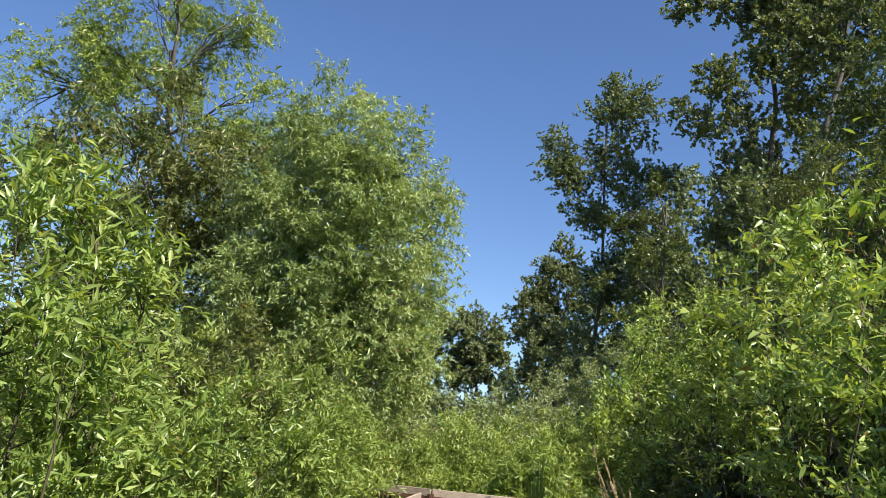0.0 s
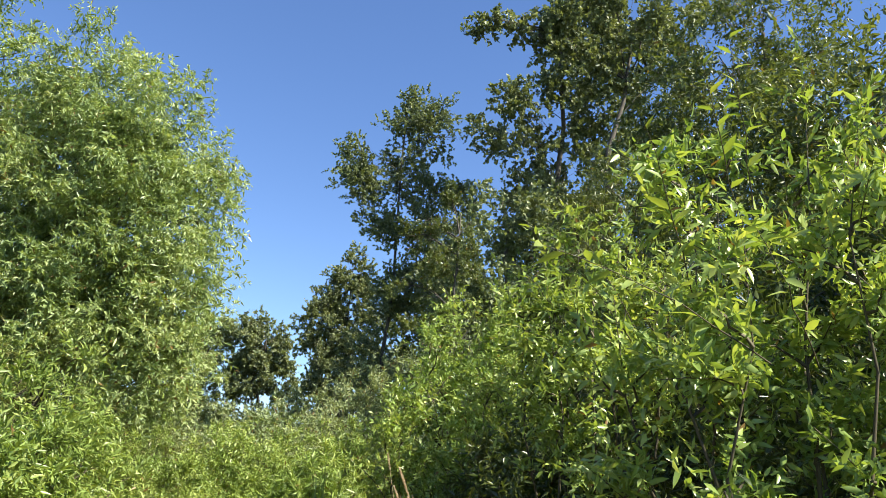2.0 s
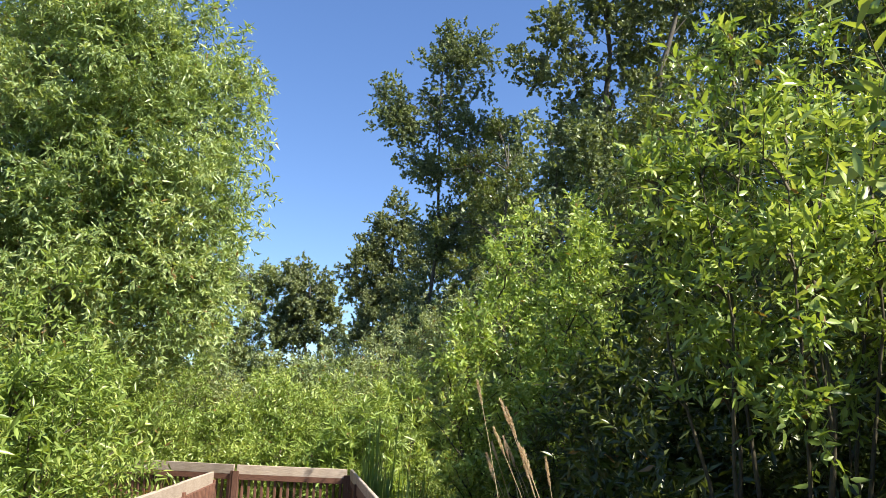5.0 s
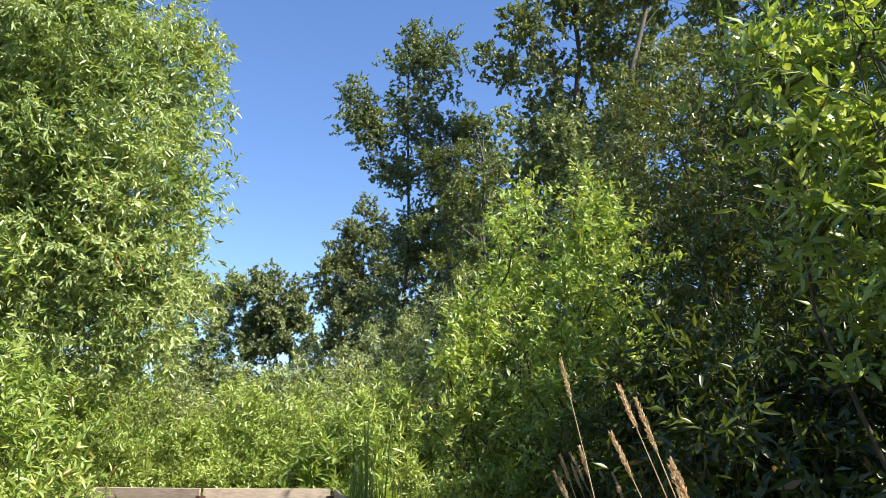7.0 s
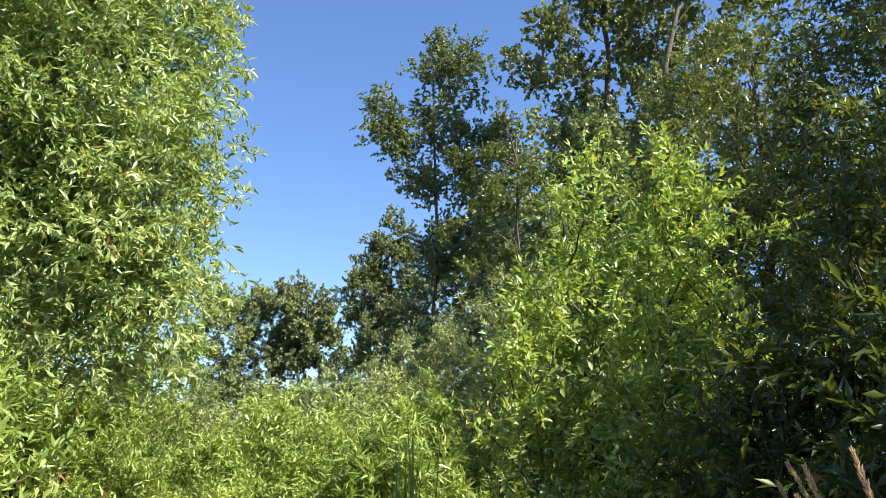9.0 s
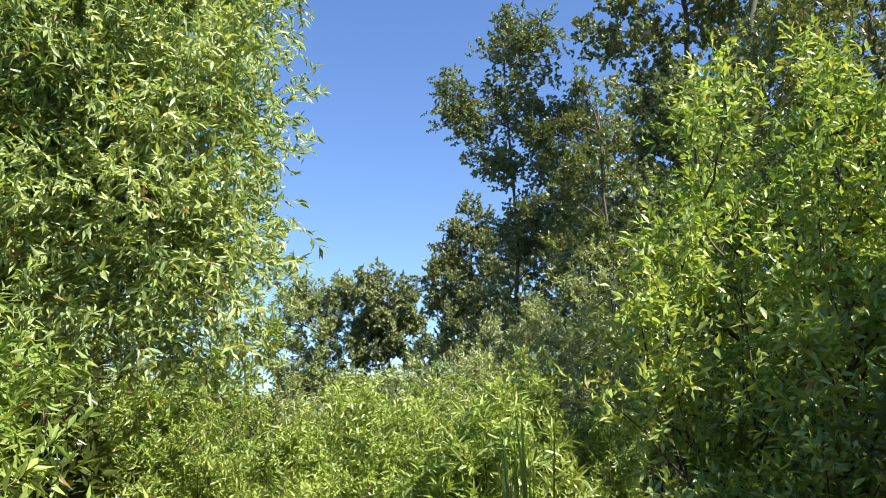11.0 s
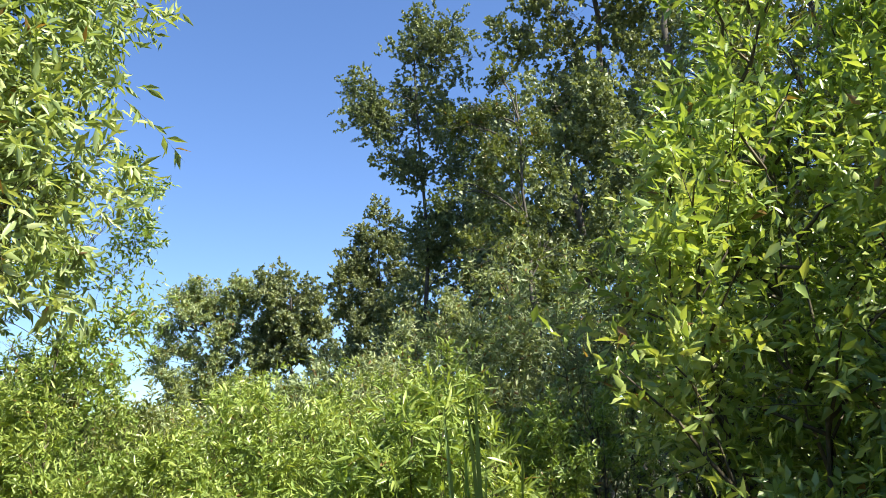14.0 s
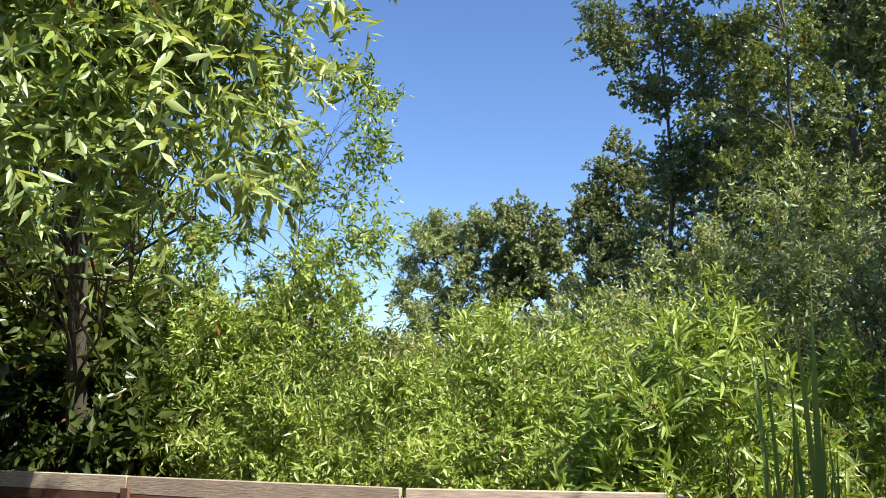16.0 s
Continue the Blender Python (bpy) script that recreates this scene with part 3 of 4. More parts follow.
# ---- left bank ----
WILLOW = dict(mat=LEAF_WILLOW, per=20, reach=0.65, droop=0.5, length=0.115, width=0.034, lift=0.15, fill=0.35)
tree("willow_tree", -5.2, 19.8, "large willow leaning over the boardwalk, drooping boughs", "tree",
     lobes=[(1.7, -4.8, 8.1, 1.0, 1.1, 0.85), (2.2, -5.2, 7.55, 0.9, 1.0, 0.8), (3.0, -5.4, 7.6, 0.7, 0.9, 0.6), (3.47, -5.3, 6.95, 0.6, 0.8, 0.55), (3.8, -5.2, 6.25, 0.5, 0.8, 0.55), (3.67, -5.5, 5.55, 0.6, 0.8, 0.5), (3.77, -5.6, 4.85, 0.6, 0.75, 0.5), (3.95, -5.85, 4.35, 0.46, 0.6, 0.36),
            (3.47, -5.8, 3.75, 0.6, 0.7, 0.36), (3.75, -5.85, 3.2, 0.5, 0.55, 0.3), (2.8, -4.8, 6.65, 1.0, 1.0, 0.85), (2.9, -4.8, 5.55, 0.95, 1.1, 0.8), (2.9, -5.0, 4.55, 0.95, 1.0, 0.75), (2.8, -5.6, 3.65, 0.9, 0.9, 0.5), (1.8, -4.4, 6.85, 1.1, 1.1, 0.95), (1.8, -4.5, 5.55, 1.1, 1.1, 0.9),
            (1.8, -4.8, 4.35, 1.1, 1.0, 0.8), (2.0, -5.5, 3.55, 0.9, 0.9, 0.55), (0.7, -3.8, 7.55, 1.1, 1.1, 1.0), (0.6, -3.8, 6.15, 1.2, 1.2, 1.0), (0.6, -4.2, 4.75, 1.2, 1.2, 0.9), (0.2, -4.8, 3.65, 1.1, 1.0, 0.8), (3.0, -5.1, 3.95, 0.9, 0.8, 0.5), (2.0, -5.0, 3.95, 1.0, 0.9, 0.6),
            (1.0, -4.8, 4.15, 1.1, 0.9, 0.7), (2.5, -4.6, 4.85, 0.9, 0.8, 0.6), (1.4, -4.3, 4.95, 1.0, 0.9, 0.7), (2.6, -5.9, 6.55, 0.7, 0.5, 0.7), (1.7, -5.5, 6.35, 0.8, 0.6, 0.8), (2.7, -6.0, 5.55, 0.7, 0.5, 0.6), (1.8, -5.7, 5.15, 0.8, 0.6, 0.7), (0.8, -5.0, 5.95, 0.9, 0.7, 0.9),
            (2.8, -6.0, 4.65, 0.7, 0.5, 0.5), (1.9, -5.9, 4.35, 0.8, 0.5, 0.6), (0.9, -5.5, 4.85, 0.8, 0.6, 0.7), (2.2, -5.9, 5.85, 0.6, 0.4, 0.5),
            (4.06, -5.85, 3.2, 0.26, 0.4, 0.22), (4.0, -5.9, 3.65, 0.3, 0.4, 0.25), (3.7, -5.9, 3.05, 0.5, 0.45, 0.22), (3.1, -5.9, 3.05, 0.5, 0.4, 0.22), (2.3, -5.8, 3.15, 0.6, 0.5, 0.3)],
     trunk_top=6.4, trunk_r=0.13, seed=31, shoots=12000, lean=(2.0, -3.4), group="left bank willows", **{**WILLOW, "mat": LEAF_PALE, "droop": 0.3, "reach": 0.3, "length": 0.095, "width": 0.027, "clump": 0.55, "slim": 0.3, "per": 17, "per_knot": 17, "fill": 0.3})
tree("willow_tree", -7.6, 21, "tall willow with a high light green crown", "tree",
     lobes=[(-2.9, 0, 13.5, 1.9, 1.7, 1.2), (-4.7, 0, 12.1, 1.4, 1.3, 1.2), (-0.6, 0, 12.4, 1.0, 0.9, 1.3), (-6.1, 0, 11.0, 1.25, 1.1, 1.4), (-2.8, 0, 11.0, 1.7, 1.5, 1.3), (-1.1, 0, 9.5, 1.4, 1.3, 1.3), (-5.4, 0, 8.7, 1.4, 1.2, 1.3), (-3.3, 0, 8.5, 1.5, 1.3, 1.3), (-0.1, 0, 13.2, 0.55, 0.5, 1.0), (-2.2, 0, 15.2, 1.6, 1.4, 1.0), (-0.1, 0, 7.5, 1.5, 1.4, 1.4), (-2.7, 0, 6.5, 1.6, 1.4, 1.4), (0.2, -0.6, 5.0, 1.8, 1.4, 1.8), (0.9, -0.5, 10.6, 0.9, 0.9, 1.0), (1.3, -0.6, 9.0, 1.2, 1.1, 1.2), (1.6, -0.8, 7.2, 1.3, 1.2, 1.3)],
     trunk_top=12.5, trunk_r=0.22, seed=32, shoots=4800, lean=(-2.2, 0), group="left bank willows", **{**WILLOW, "mat": LEAF_BRIGHT, "length": 0.135, "width": 0.04, "per": 17, "reach": 0.5, "per_knot": 20, "clump": 0.5})
# Darker olive leaves here imitate the shaded interior behind the near bushes.
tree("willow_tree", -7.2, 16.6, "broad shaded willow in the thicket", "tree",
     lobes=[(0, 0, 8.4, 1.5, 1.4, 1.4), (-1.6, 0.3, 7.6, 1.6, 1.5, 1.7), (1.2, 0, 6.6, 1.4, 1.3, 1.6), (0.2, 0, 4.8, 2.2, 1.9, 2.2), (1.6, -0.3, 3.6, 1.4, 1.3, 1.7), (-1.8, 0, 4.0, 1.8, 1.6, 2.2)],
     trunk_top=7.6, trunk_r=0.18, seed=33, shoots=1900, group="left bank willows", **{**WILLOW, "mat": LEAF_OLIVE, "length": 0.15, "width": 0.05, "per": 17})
for i, (x, y, h, r, mat) in enumerate([(-2.5, 4.5, 3.6, 0.95, LEAF_BRIGHT), (-3.7, 6.6, 3.1, 1.3, LEAF_BRIGHT), (-2.5, 8.6, 2.5, 1.2, LEAF_BRIGHT), (-2.3, 10.8, 3.0, 1.1, LEAF_BRIGHT),
                                       (-2.4, 12.6, 2.9, 0.75, LEAF_BRIGHT), (-4.6, 9.8, 3.7, 1.6, LEAF_BRIGHT), (-4.2, 12.6, 4.0, 1.5, LEAF_WILLOW), (-5.6, 6.5, 4.2, 1.6, LEAF_WILLOW), (-4.4, 3.4, 3.6, 1.4, LEAF_WILLOW)]):
    shrub("willow_shrub", x, y, h, r, "bright green leafy willow bush beside the boardwalk", "shrub", mat, 60 + i, stems=9, side=10, shoots=10, per=14,
          reach=0.38, length=0.10, width=0.025, group="left bank bushes")

# ---- beyond the end railing ----
for i, (x, y, h, r) in enumerate([(-2.9, 20.6, 3.3, 1.0), (-1.7, 20.2, 2.5, 0.9), (-0.6, 20.6, 3.1, 0.8), (0.35, 20.0, 2.5, 0.8), (1.15, 20.6, 3.3, 0.7), (1.9, 21.4, 3.5, 0.8), (-1.0, 22.4, 3.3, 1.1), (-4.4, 20.2, 4.1, 1.2), (-3.6, 19.7, 3.0, 0.9), (2.8, 20.2, 2.5, 0.8), (3.8, 21.6, 3.0, 1.1), (-2.6, 23.4, 3.2, 1.2), (-4.6, 22.6, 4.9, 1.2), (-3.4, 24.2, 3.9, 1.0), (0.3, 23.4, 3.5, 1.0), (-2.7, 18.95, 2.6, 0.75), (-0.5, 18.2, 2.0, 0.7), (0.5, 18.0, 2.1, 0.7), (-1.6, 18.6, 2.1, 0.7)]):
    shrub("willow_shrub", x, y, h, r, "fresh yellow-green bush behind the end railing", "shrub", (LEAF_FRESH, LEAF_BRIGHT, LEAF_FRESH, LEAF_WILLOW)[i % 4] if y > 20.3 else LEAF_FRESH, 80 + i, stems=10, side=9, shoots=8 if y < 22 else 6, per=13,
          reach=(0.34, 0.26, 0.42)[i % 3], length=(0.10, 0.085, 0.12)[i % 3], width=(0.026, 0.03, 0.03)[i % 3], group="bushes behind the railing")
for i, (x, y, h, r) in enumerate([(1.05, 17.3, 2.45, 0.55), (1.6, 17.9, 2.3, 0.6), (0.3, 17.5, 1.7, 0.45)]):
    shrub("willow_herb", x, y, h, r, "upright yellow-green herb with long narrow leaves", "shrub", LEAF_FRESH, 96 + i, stems=9, side=5, shoots=4, per=10,
          reach=0.3, length=0.17, width=0.03, fine=True, low=0.25, jitter=0.55, group="herbs behind the railing")
tree("sapling_tree", -2.95, 19.6, "slim willow sapling with bare lower stems", "tree", LEAF_BRIGHT,
     [(1.1, -0.1, 5.15, 0.3, 0.3, 0.4), (0.85, 0, 4.75, 0.35, 0.35, 0.4), (1.05, 0, 4.2, 0.35, 0.35, 0.4), (0.45, 0, 4.5, 0.35, 0.35, 0.35), (0.7, 0, 3.7, 0.4, 0.35, 0.4), (0.05, 0, 4.3, 0.3, 0.3, 0.35), (-0.4, 0, 3.9, 0.35, 0.35, 0.4), (0.3, 0, 3.3, 0.4, 0.35, 0.35), (0.9, 0, 3.0, 0.35, 0.35, 0.35), (-0.75, 0, 4.3, 0.35, 0.35, 0.4), (-1.1, 0, 3.8, 0.35, 0.35, 0.4), (-0.3, 0, 3.3, 0.4, 0.35, 0.4), (0.2, 0, 4.9, 0.3, 0.3, 0.3)], 4.5, 0.024, 34, 700, 14, 0.3, 0.1, 0.08, 0.028, 0.5, lean=(0.35, 0), slim=0.6)

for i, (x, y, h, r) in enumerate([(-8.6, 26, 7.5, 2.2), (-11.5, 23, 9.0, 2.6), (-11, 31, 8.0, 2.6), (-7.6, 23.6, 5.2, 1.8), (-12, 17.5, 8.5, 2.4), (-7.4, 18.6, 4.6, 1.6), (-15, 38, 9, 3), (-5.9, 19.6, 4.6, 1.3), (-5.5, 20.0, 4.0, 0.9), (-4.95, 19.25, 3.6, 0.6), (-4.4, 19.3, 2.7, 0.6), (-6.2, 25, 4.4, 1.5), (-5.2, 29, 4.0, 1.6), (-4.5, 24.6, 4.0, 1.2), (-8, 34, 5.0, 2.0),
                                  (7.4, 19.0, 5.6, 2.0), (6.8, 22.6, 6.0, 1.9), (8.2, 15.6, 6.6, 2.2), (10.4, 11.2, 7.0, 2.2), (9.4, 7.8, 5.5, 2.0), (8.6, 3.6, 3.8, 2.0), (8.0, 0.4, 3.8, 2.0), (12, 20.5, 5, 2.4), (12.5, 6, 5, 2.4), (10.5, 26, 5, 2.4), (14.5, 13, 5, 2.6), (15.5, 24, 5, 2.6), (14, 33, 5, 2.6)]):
    # Leaf colour stands in for the deep shade inside the thicket.
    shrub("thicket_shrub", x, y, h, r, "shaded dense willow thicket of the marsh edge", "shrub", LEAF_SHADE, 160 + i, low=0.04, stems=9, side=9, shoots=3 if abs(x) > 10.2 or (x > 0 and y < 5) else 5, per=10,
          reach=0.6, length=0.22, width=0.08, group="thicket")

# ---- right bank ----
# Bushes at y 4.3, 6.6 and 11.7 are added to shade their neighbours.
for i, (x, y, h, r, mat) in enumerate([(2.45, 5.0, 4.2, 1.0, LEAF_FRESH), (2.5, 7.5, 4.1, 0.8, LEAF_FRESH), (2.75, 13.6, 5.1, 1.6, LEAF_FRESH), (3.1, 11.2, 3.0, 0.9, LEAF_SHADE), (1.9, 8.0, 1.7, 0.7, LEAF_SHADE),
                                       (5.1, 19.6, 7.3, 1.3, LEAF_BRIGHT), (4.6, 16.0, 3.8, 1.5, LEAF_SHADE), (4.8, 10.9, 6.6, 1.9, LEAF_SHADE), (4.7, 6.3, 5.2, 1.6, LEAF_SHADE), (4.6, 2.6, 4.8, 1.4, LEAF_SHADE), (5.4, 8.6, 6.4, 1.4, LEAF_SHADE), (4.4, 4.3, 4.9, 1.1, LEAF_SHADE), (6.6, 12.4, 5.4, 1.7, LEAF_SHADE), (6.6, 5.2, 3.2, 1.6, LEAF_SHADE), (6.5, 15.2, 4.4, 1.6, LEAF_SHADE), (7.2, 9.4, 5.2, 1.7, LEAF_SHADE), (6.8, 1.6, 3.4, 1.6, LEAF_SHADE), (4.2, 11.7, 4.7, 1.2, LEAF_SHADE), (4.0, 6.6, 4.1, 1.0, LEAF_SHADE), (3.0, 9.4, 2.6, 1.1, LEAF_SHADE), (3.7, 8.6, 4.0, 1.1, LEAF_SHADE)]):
    # LEAF_SHADE bushes get part of their gloom from the leaf colour.
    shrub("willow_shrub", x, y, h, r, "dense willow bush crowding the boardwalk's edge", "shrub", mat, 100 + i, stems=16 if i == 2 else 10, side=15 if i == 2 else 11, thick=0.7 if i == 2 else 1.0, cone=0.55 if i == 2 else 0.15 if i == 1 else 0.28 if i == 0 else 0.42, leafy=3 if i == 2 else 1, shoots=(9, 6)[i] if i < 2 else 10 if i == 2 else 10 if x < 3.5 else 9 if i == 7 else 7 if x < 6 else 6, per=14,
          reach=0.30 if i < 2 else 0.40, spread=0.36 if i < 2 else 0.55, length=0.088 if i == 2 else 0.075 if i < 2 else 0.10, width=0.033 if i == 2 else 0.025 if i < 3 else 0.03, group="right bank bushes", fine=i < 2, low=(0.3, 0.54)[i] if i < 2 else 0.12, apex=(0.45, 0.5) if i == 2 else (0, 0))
# The tree at (7.4, 3.4) stays out of view, added to cast shade.
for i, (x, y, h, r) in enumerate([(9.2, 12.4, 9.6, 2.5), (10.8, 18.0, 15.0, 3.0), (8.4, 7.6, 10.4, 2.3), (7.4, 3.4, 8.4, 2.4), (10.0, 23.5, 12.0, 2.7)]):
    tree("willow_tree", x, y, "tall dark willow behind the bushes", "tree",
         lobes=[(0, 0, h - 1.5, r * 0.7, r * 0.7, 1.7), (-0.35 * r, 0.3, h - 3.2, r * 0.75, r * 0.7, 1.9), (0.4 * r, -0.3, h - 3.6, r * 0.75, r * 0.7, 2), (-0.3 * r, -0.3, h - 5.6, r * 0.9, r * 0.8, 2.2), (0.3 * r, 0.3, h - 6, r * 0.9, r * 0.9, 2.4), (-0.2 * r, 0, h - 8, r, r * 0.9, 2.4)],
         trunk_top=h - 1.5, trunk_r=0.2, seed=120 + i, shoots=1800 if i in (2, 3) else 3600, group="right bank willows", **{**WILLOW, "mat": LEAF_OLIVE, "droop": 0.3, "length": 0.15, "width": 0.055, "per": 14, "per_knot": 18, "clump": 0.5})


# ---- single sprigs that reach out over the boardwalk ----
def sprig(owner, a, b, n, length, width, seed, mat, hang=0.3):
    """A twig with leaves that can be told apart, as a part of its bush or tree; a and b are places in the world."""
    rng = np.random.default_rng(seed)
    foot = np.array(owner.location)
    line = bend(rng, np.array(a) - foot, np.array(b) - foot, 8, 0.04, 0.008)
    v, f = tube([line], [np.linspace(0.0035, 0.0012, 8)], 5)
    stalk = under("sprig", mesh_of("sprig", v, f, TWIG, True), owner)
    along = unit(line[-1] - line[0])
    for k in range(n):
        s = 0.25 + 0.75 * k / (n - 1)
        j = min(int(s * 7), 6)
        p = line[j] + (line[j + 1] - line[j]) * (s * 7 - j)
        side = unit(np.cross(along, UP)) * (1 if k % 2 else -1)
        way = unit(along * rng.uniform(0.5, 0.9) + side * rng.uniform(0.4, 0.8) + np.array((0, 0, rng.uniform(-hang * 2, 0.35))))
        face = unit(UP + rng.normal(0, 0.45, 3))
        ln = np.array([length * rng.uniform(0.75, 1.15)])
        under("leaf", leaf_mesh("leaf", p[None], way[None], face[None], ln, width * ln / length, mat, True), stalk)


shrubs_near = [o for o in scene.objects if o.get("group") == "right bank bushes"]
for i, (a, b) in enumerate([((1.95, 4.4, 2.15), (0.93, 4.12, 2.42)), ((1.9, 4.9, 2.5), (1.35, 4.2, 2.95)), ((2.2, 5.0, 2.9), (1.75, 4.5, 3.45)), ((2.3, 4.6, 2.2), (1.6, 3.9, 2.5)), ((2.4, 5.2, 3.1), (2.0, 4.7, 3.75)),
                            ((2.0, 5.6, 2.3), (1.35, 5.2, 2.75)), ((2.1, 6.0, 2.6), (1.6, 5.7, 3.05))]):
    sprig(shrubs_near[0], a, b, 9, 0.125 if i == 0 else 0.11, 0.036, 400 + i, LEAF_SPRIG)
for i, (a, b) in enumerate([((2.3, 7.7, 2.9), (1.7, 7.3, 3.3)), ((2.4, 7.8, 3.1), (1.85, 7.5, 3.7)), ((2.3, 7.6, 2.7), (1.65, 7.5, 2.85)), ((2.4, 7.9, 3.0), (1.75, 8.0, 3.5))]):
    sprig(shrubs_near[1], a, b, 9, 0.10, 0.032, 420 + i, LEAF_SPRIG)
big_willow = next(o for o in scene.objects if o.get("group") == "left bank willows")
for i, (a, b) in enumerate([((-1.8, 14.2, 3.1), (-0.95, 13.8, 2.75)), ((-1.7, 14.0, 3.0), (-1.15, 13.6, 2.6)), ((-1.9, 13.8, 3.0), (-1.3, 13.4, 2.55)), ((-1.7, 14.6, 3.3), (-0.95, 14.3, 3.0)), ((-1.8, 13.9, 2.9), (-1.2, 13.9, 2.45))]):
    sprig(big_willow, a, b, 13, 0.09, 0.02, 440 + i, LEAF_SPRIG, 0.7)


# ---- woods that close the place ----
def far_woods():
    """Distant marsh woods all round, one mass of leaves."""
    rng = np.random.default_rng(77)
    at = []
    for k in range(190):
        a = rng.uniform(0, 2 * math.pi) if k < 130 else rng.uniform(-0.5, 0.4)
        d = rng.uniform(95, 150)
        cx, cy = d * math.sin(a), 20 + d * math.cos(a)
        ahead = cy > 60 and abs(cx + 8) < 45
        h = rng.uniform(9, 12.5) if ahead else rng.uniform(12, 22)
        r = rng.uniform(4, 8)
        p = unit(rng.normal(0, 1, (190, 3))) * np.array((r, r, h * 0.5)) * rng.uniform(0.75, 1, (190, 1)) + np.array((cx, cy, h * 0.5 - 0.4))
        at.append(p)
    at = np.concatenate(at)
    n = len(at)
    way, face = rng.normal(0, 1, (n, 3)), rng.normal(0, 1, (n, 3)) + UP
    me = leaf_mesh("far_woods", at, way, unit(face), rng.uniform(1.3, 2.6, n), rng.uniform(0.9, 1.7, n), LEAF_FAR)
    tagged(new("far_woods", me), "distant green woods round the marsh", "woods", kind="stuff")


far_woods()


# ---- grass, cattails and dry plumes ----
def blades(rng, foot, height, width, lean, mat, name, label, category):
    """Upright blades in three pieces, bending to one side."""
    n = len(foot)
    a = rng.uniform(0, 2 * np.pi, n)
    go = np.stack([np.cos(a), np.sin(a), 0 * a], -1)
    sd = np.stack([-np.sin(a), np.cos(a), 0 * a], -1)
    h, w, q = height[:, None], width[:, None], (lean * rng.uniform(0.2, 1.6, n))[:, None]
    row = [foot + sd * w * 0.5, foot - sd * w * 0.5]
    for s, ww in ((0.45, 0.45), (0.8, 0.28)):
        c = foot + UP * h * s + go * h * q * s * s
        row += [c + sd * w * ww, c - sd * w * ww]
    row.append(foot + UP * h * (1 - 0.2 * q) + go * h * q)
    v = np.stack(row, 1).reshape(-1, 3)
    t = np.array([(0, 1, 3), (0, 3, 2), (2, 3, 5), (2, 5, 4), (4, 5, 6)])
    f = (np.arange(n)[:, None, None] * 7 + t).reshape(-1, 3)
    return mesh_of(name, v, f, mat)


def build_grass():
    rng = np.random.default_rng(5)
    spots = [(-7, -1.25, -4, 18, 3500), (0.9, 6, -4, 24, 4000), (-6, 4, 17.2, 24, 7500), (-3, 5, 26, 40, 2000)]
    foot = np.concatenate([np.stack([rng.uniform(a, b, n), rng.uniform(c, d, n), np.full(n, -0.42)], -1) for a, b, c, d, n in spots])
    keep = ~((foot[:, 0] > -5.7) & (foot[:, 0] < 0.8) & (foot[:, 1] > 14) & (foot[:, 1] < 17.1 + np.maximum(0, -1.0 - foot[:, 0]) * 0.47))
    foot = foot[keep]
    n = len(foot)
    me = blades(rng, foot, rng.uniform(0.7, 1.55, n), rng.uniform(0.008, 0.016, n), 0.35, LEAF_GRASS, "marsh_grass", "", "")
    tagged(new("marsh_grass", me), "tall bright marsh grass along the boardwalk", "grass", kind="stuff")


build_grass()


def cattails(x, y, seed, h=2.5, n=30, spread=0.075):
    rng = np.random.default_rng(seed)
    ob = thing("cattail_clump", x, y, -0.42, "clump of upright green cattail leaves by the railing", "reeds", "cattails")
    for _ in range(n):
        foot = np.array([[rng.normal(0, spread), rng.normal(0, spread), 0.0]])
        under("blade", blades(rng, foot, rng.uniform(0.55, 1.0, 1) * h, rng.uniform(0.026, 0.042, 1), 0.09, LEAF_REED, "blade", "", ""), ob)


for i, (x, y, h) in enumerate([(0.88, 14.55, 2.7), (1.0, 15.0, 1.8), (1.3, 15.0, 1.75), (1.55, 15.4, 1.8), (1.18, 12.6, 1.85), (1.05, 16.2, 1.7)]):
    cattails(x, y, 200 + i, h)


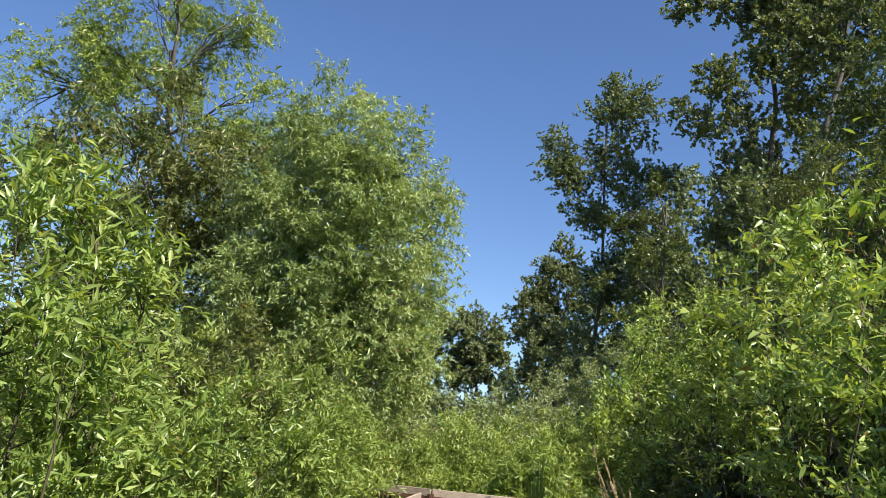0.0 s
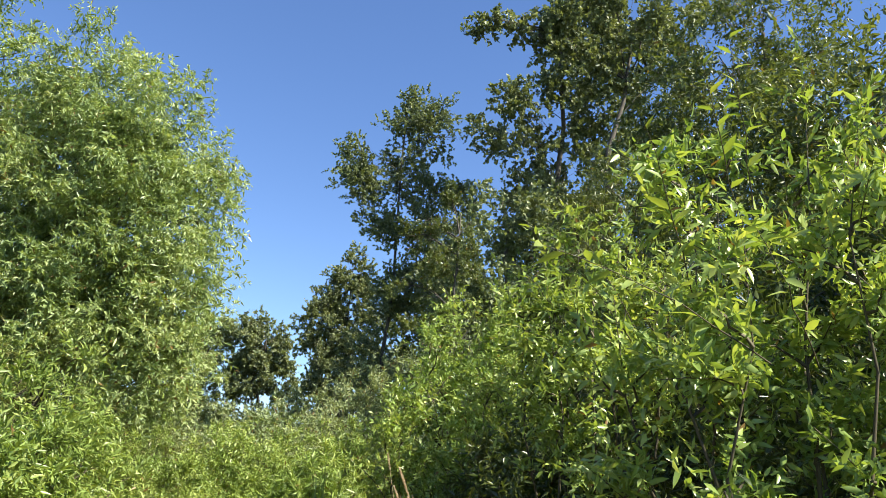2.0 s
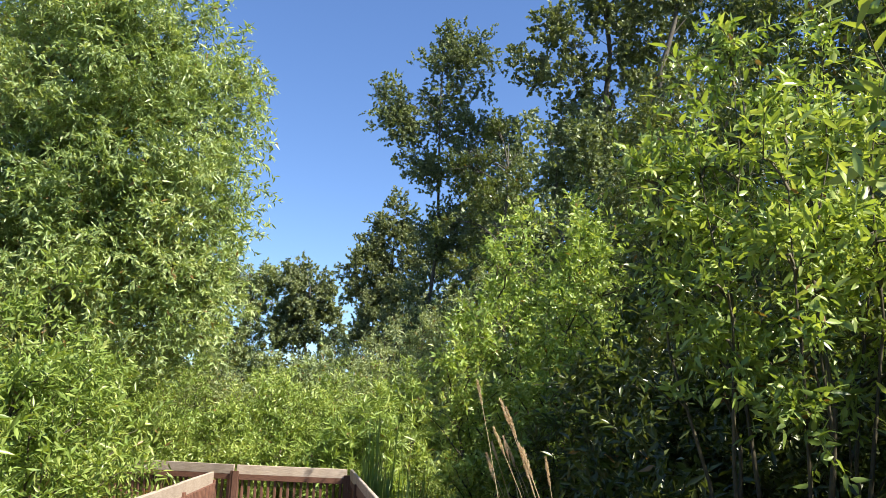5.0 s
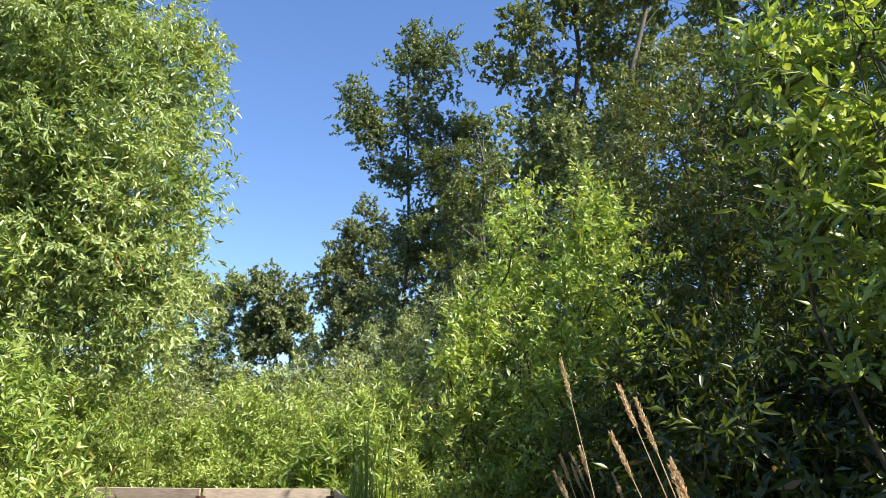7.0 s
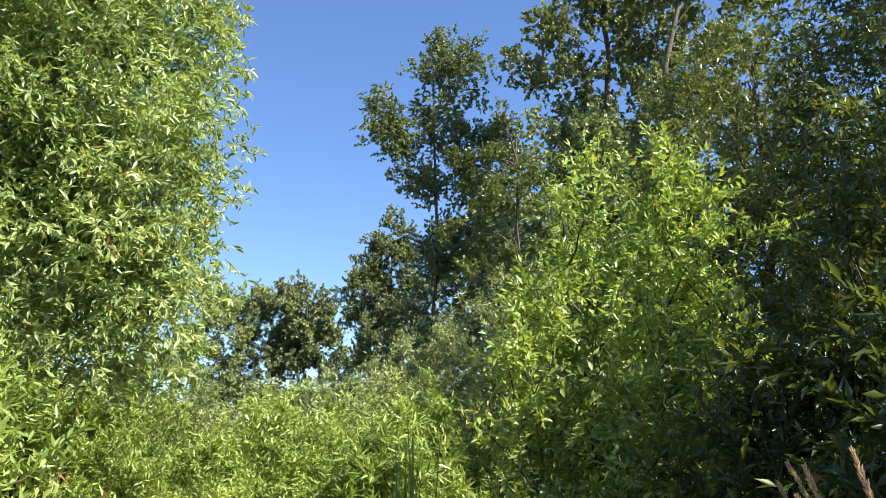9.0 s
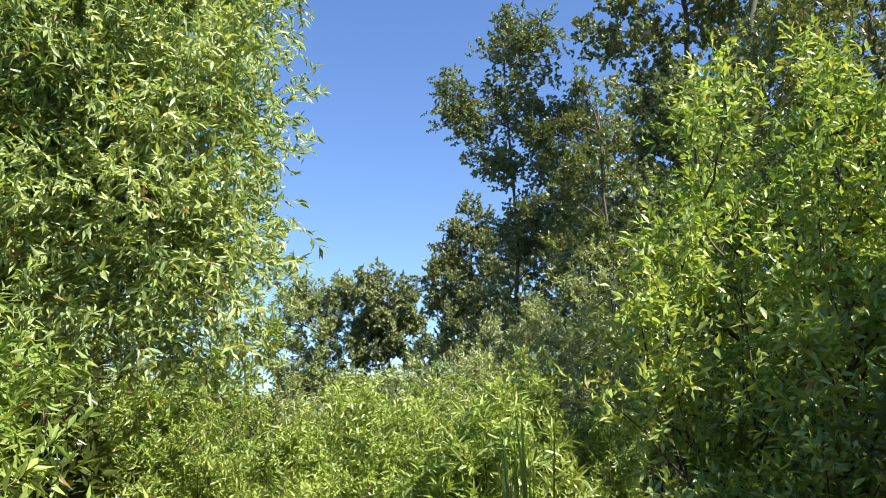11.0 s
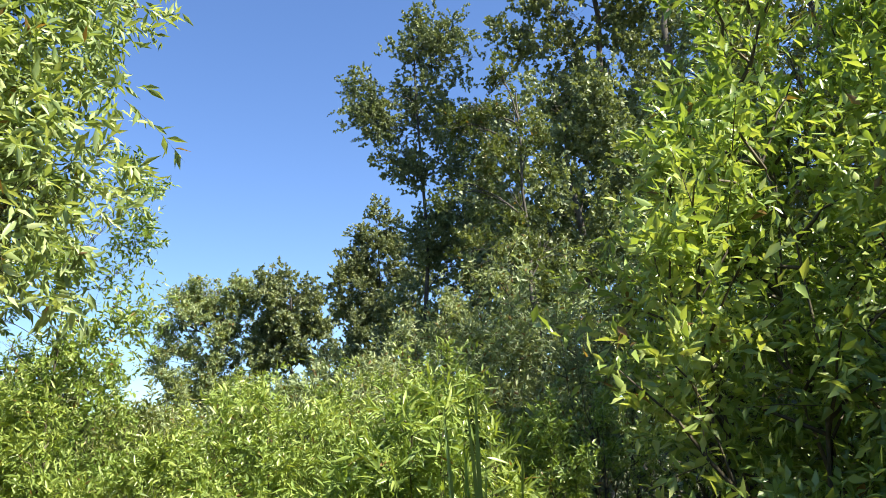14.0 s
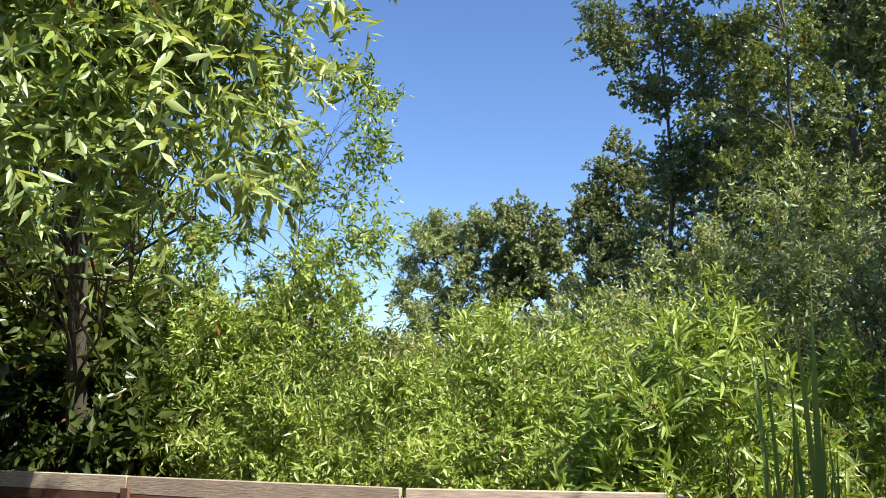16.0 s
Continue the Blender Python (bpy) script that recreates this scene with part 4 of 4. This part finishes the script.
def plume_grass(x, y, height, lean, turn, seed, length=0.11):
    """A dry reed-grass stalk with its tan seed plume."""
    rng = np.random.default_rng(seed)
    ob = thing("dry_grass_stalk", x, y, -0.42, "dry tan seed plume on a thin bent stalk", "grass", "dry plumes")
    go = np.array((math.cos(turn), math.sin(turn), 0))
    h = height + 0.42
    s = np.linspace(0, 1, 9)[:, None]
    line = UP * h * s + go * lean * h * s ** 2
    v, f = tube([line], [np.linspace(0.0028, 0.0012, 9)], 5)
    under("stalk", mesh_of("stalk", v, f, PLUME, True), ob)
    n = 200
    q = rng.uniform(0, 1, n)
    top, down = line[-1], unit(line[-1] - line[-2])
    body = 0.0046 * np.sin(np.pi * np.clip(q * 0.9 + 0.08, 0, 1)) ** 0.7
    side = unit(np.cross(rng.normal(0, 1, (n, 3)), down))
    at = top - down * (1 - q)[:, None] * length + side * body[:, None] * rng.uniform(0.2, 1, (n, 1))
    way = unit(down * 1.3 + side * 0.55)
    under("plume", leaf_mesh("plume", at, way, unit(rng.normal(0, 1, (n, 3))), rng.uniform(0.008, 0.016, n), np.full(n, 0.0035), PLUME), ob)


prng = random.Random(9)
for i, (x, y, top, lean) in enumerate([(0.96, 7.17, 1.74, 0.22), (0.965, 7.05, 1.70, 0.20), (0.93, 7.12, 1.62, 0.24), (0.99, 7.0, 1.56, 0.24), (1.03, 7.05, 1.54, 0.2), (0.92, 7.5, 1.84, 0.12), (1.19, 8.18, 1.59, 0.16), (1.15, 8.3, 1.56, 0.2), (1.12, 8.25, 1.5, 0.24),
                                       (1.09, 8.1, 1.48, 0.2), (1.25, 8.0, 1.5, 0.2), (1.3, 8.6, 1.57, 0.26), (1.36, 8.75, 1.52, 0.2), (1.22, 7.4, 1.5, 0.1)]):
    plume_grass(x + lean * (top + 0.42), y, top, lean, math.pi + prng.uniform(-0.1, 0.1), 300 + i, prng.uniform(0.10, 0.14))
for i in range(8):
    plume_grass(-5.0 + prng.uniform(0, 0.8), 19.2 + prng.uniform(0, 0.5), prng.uniform(1.15, 1.45), prng.uniform(0.03, 0.14), math.pi + prng.uniform(-0.9, 0.9), 340 + i, 0.10)
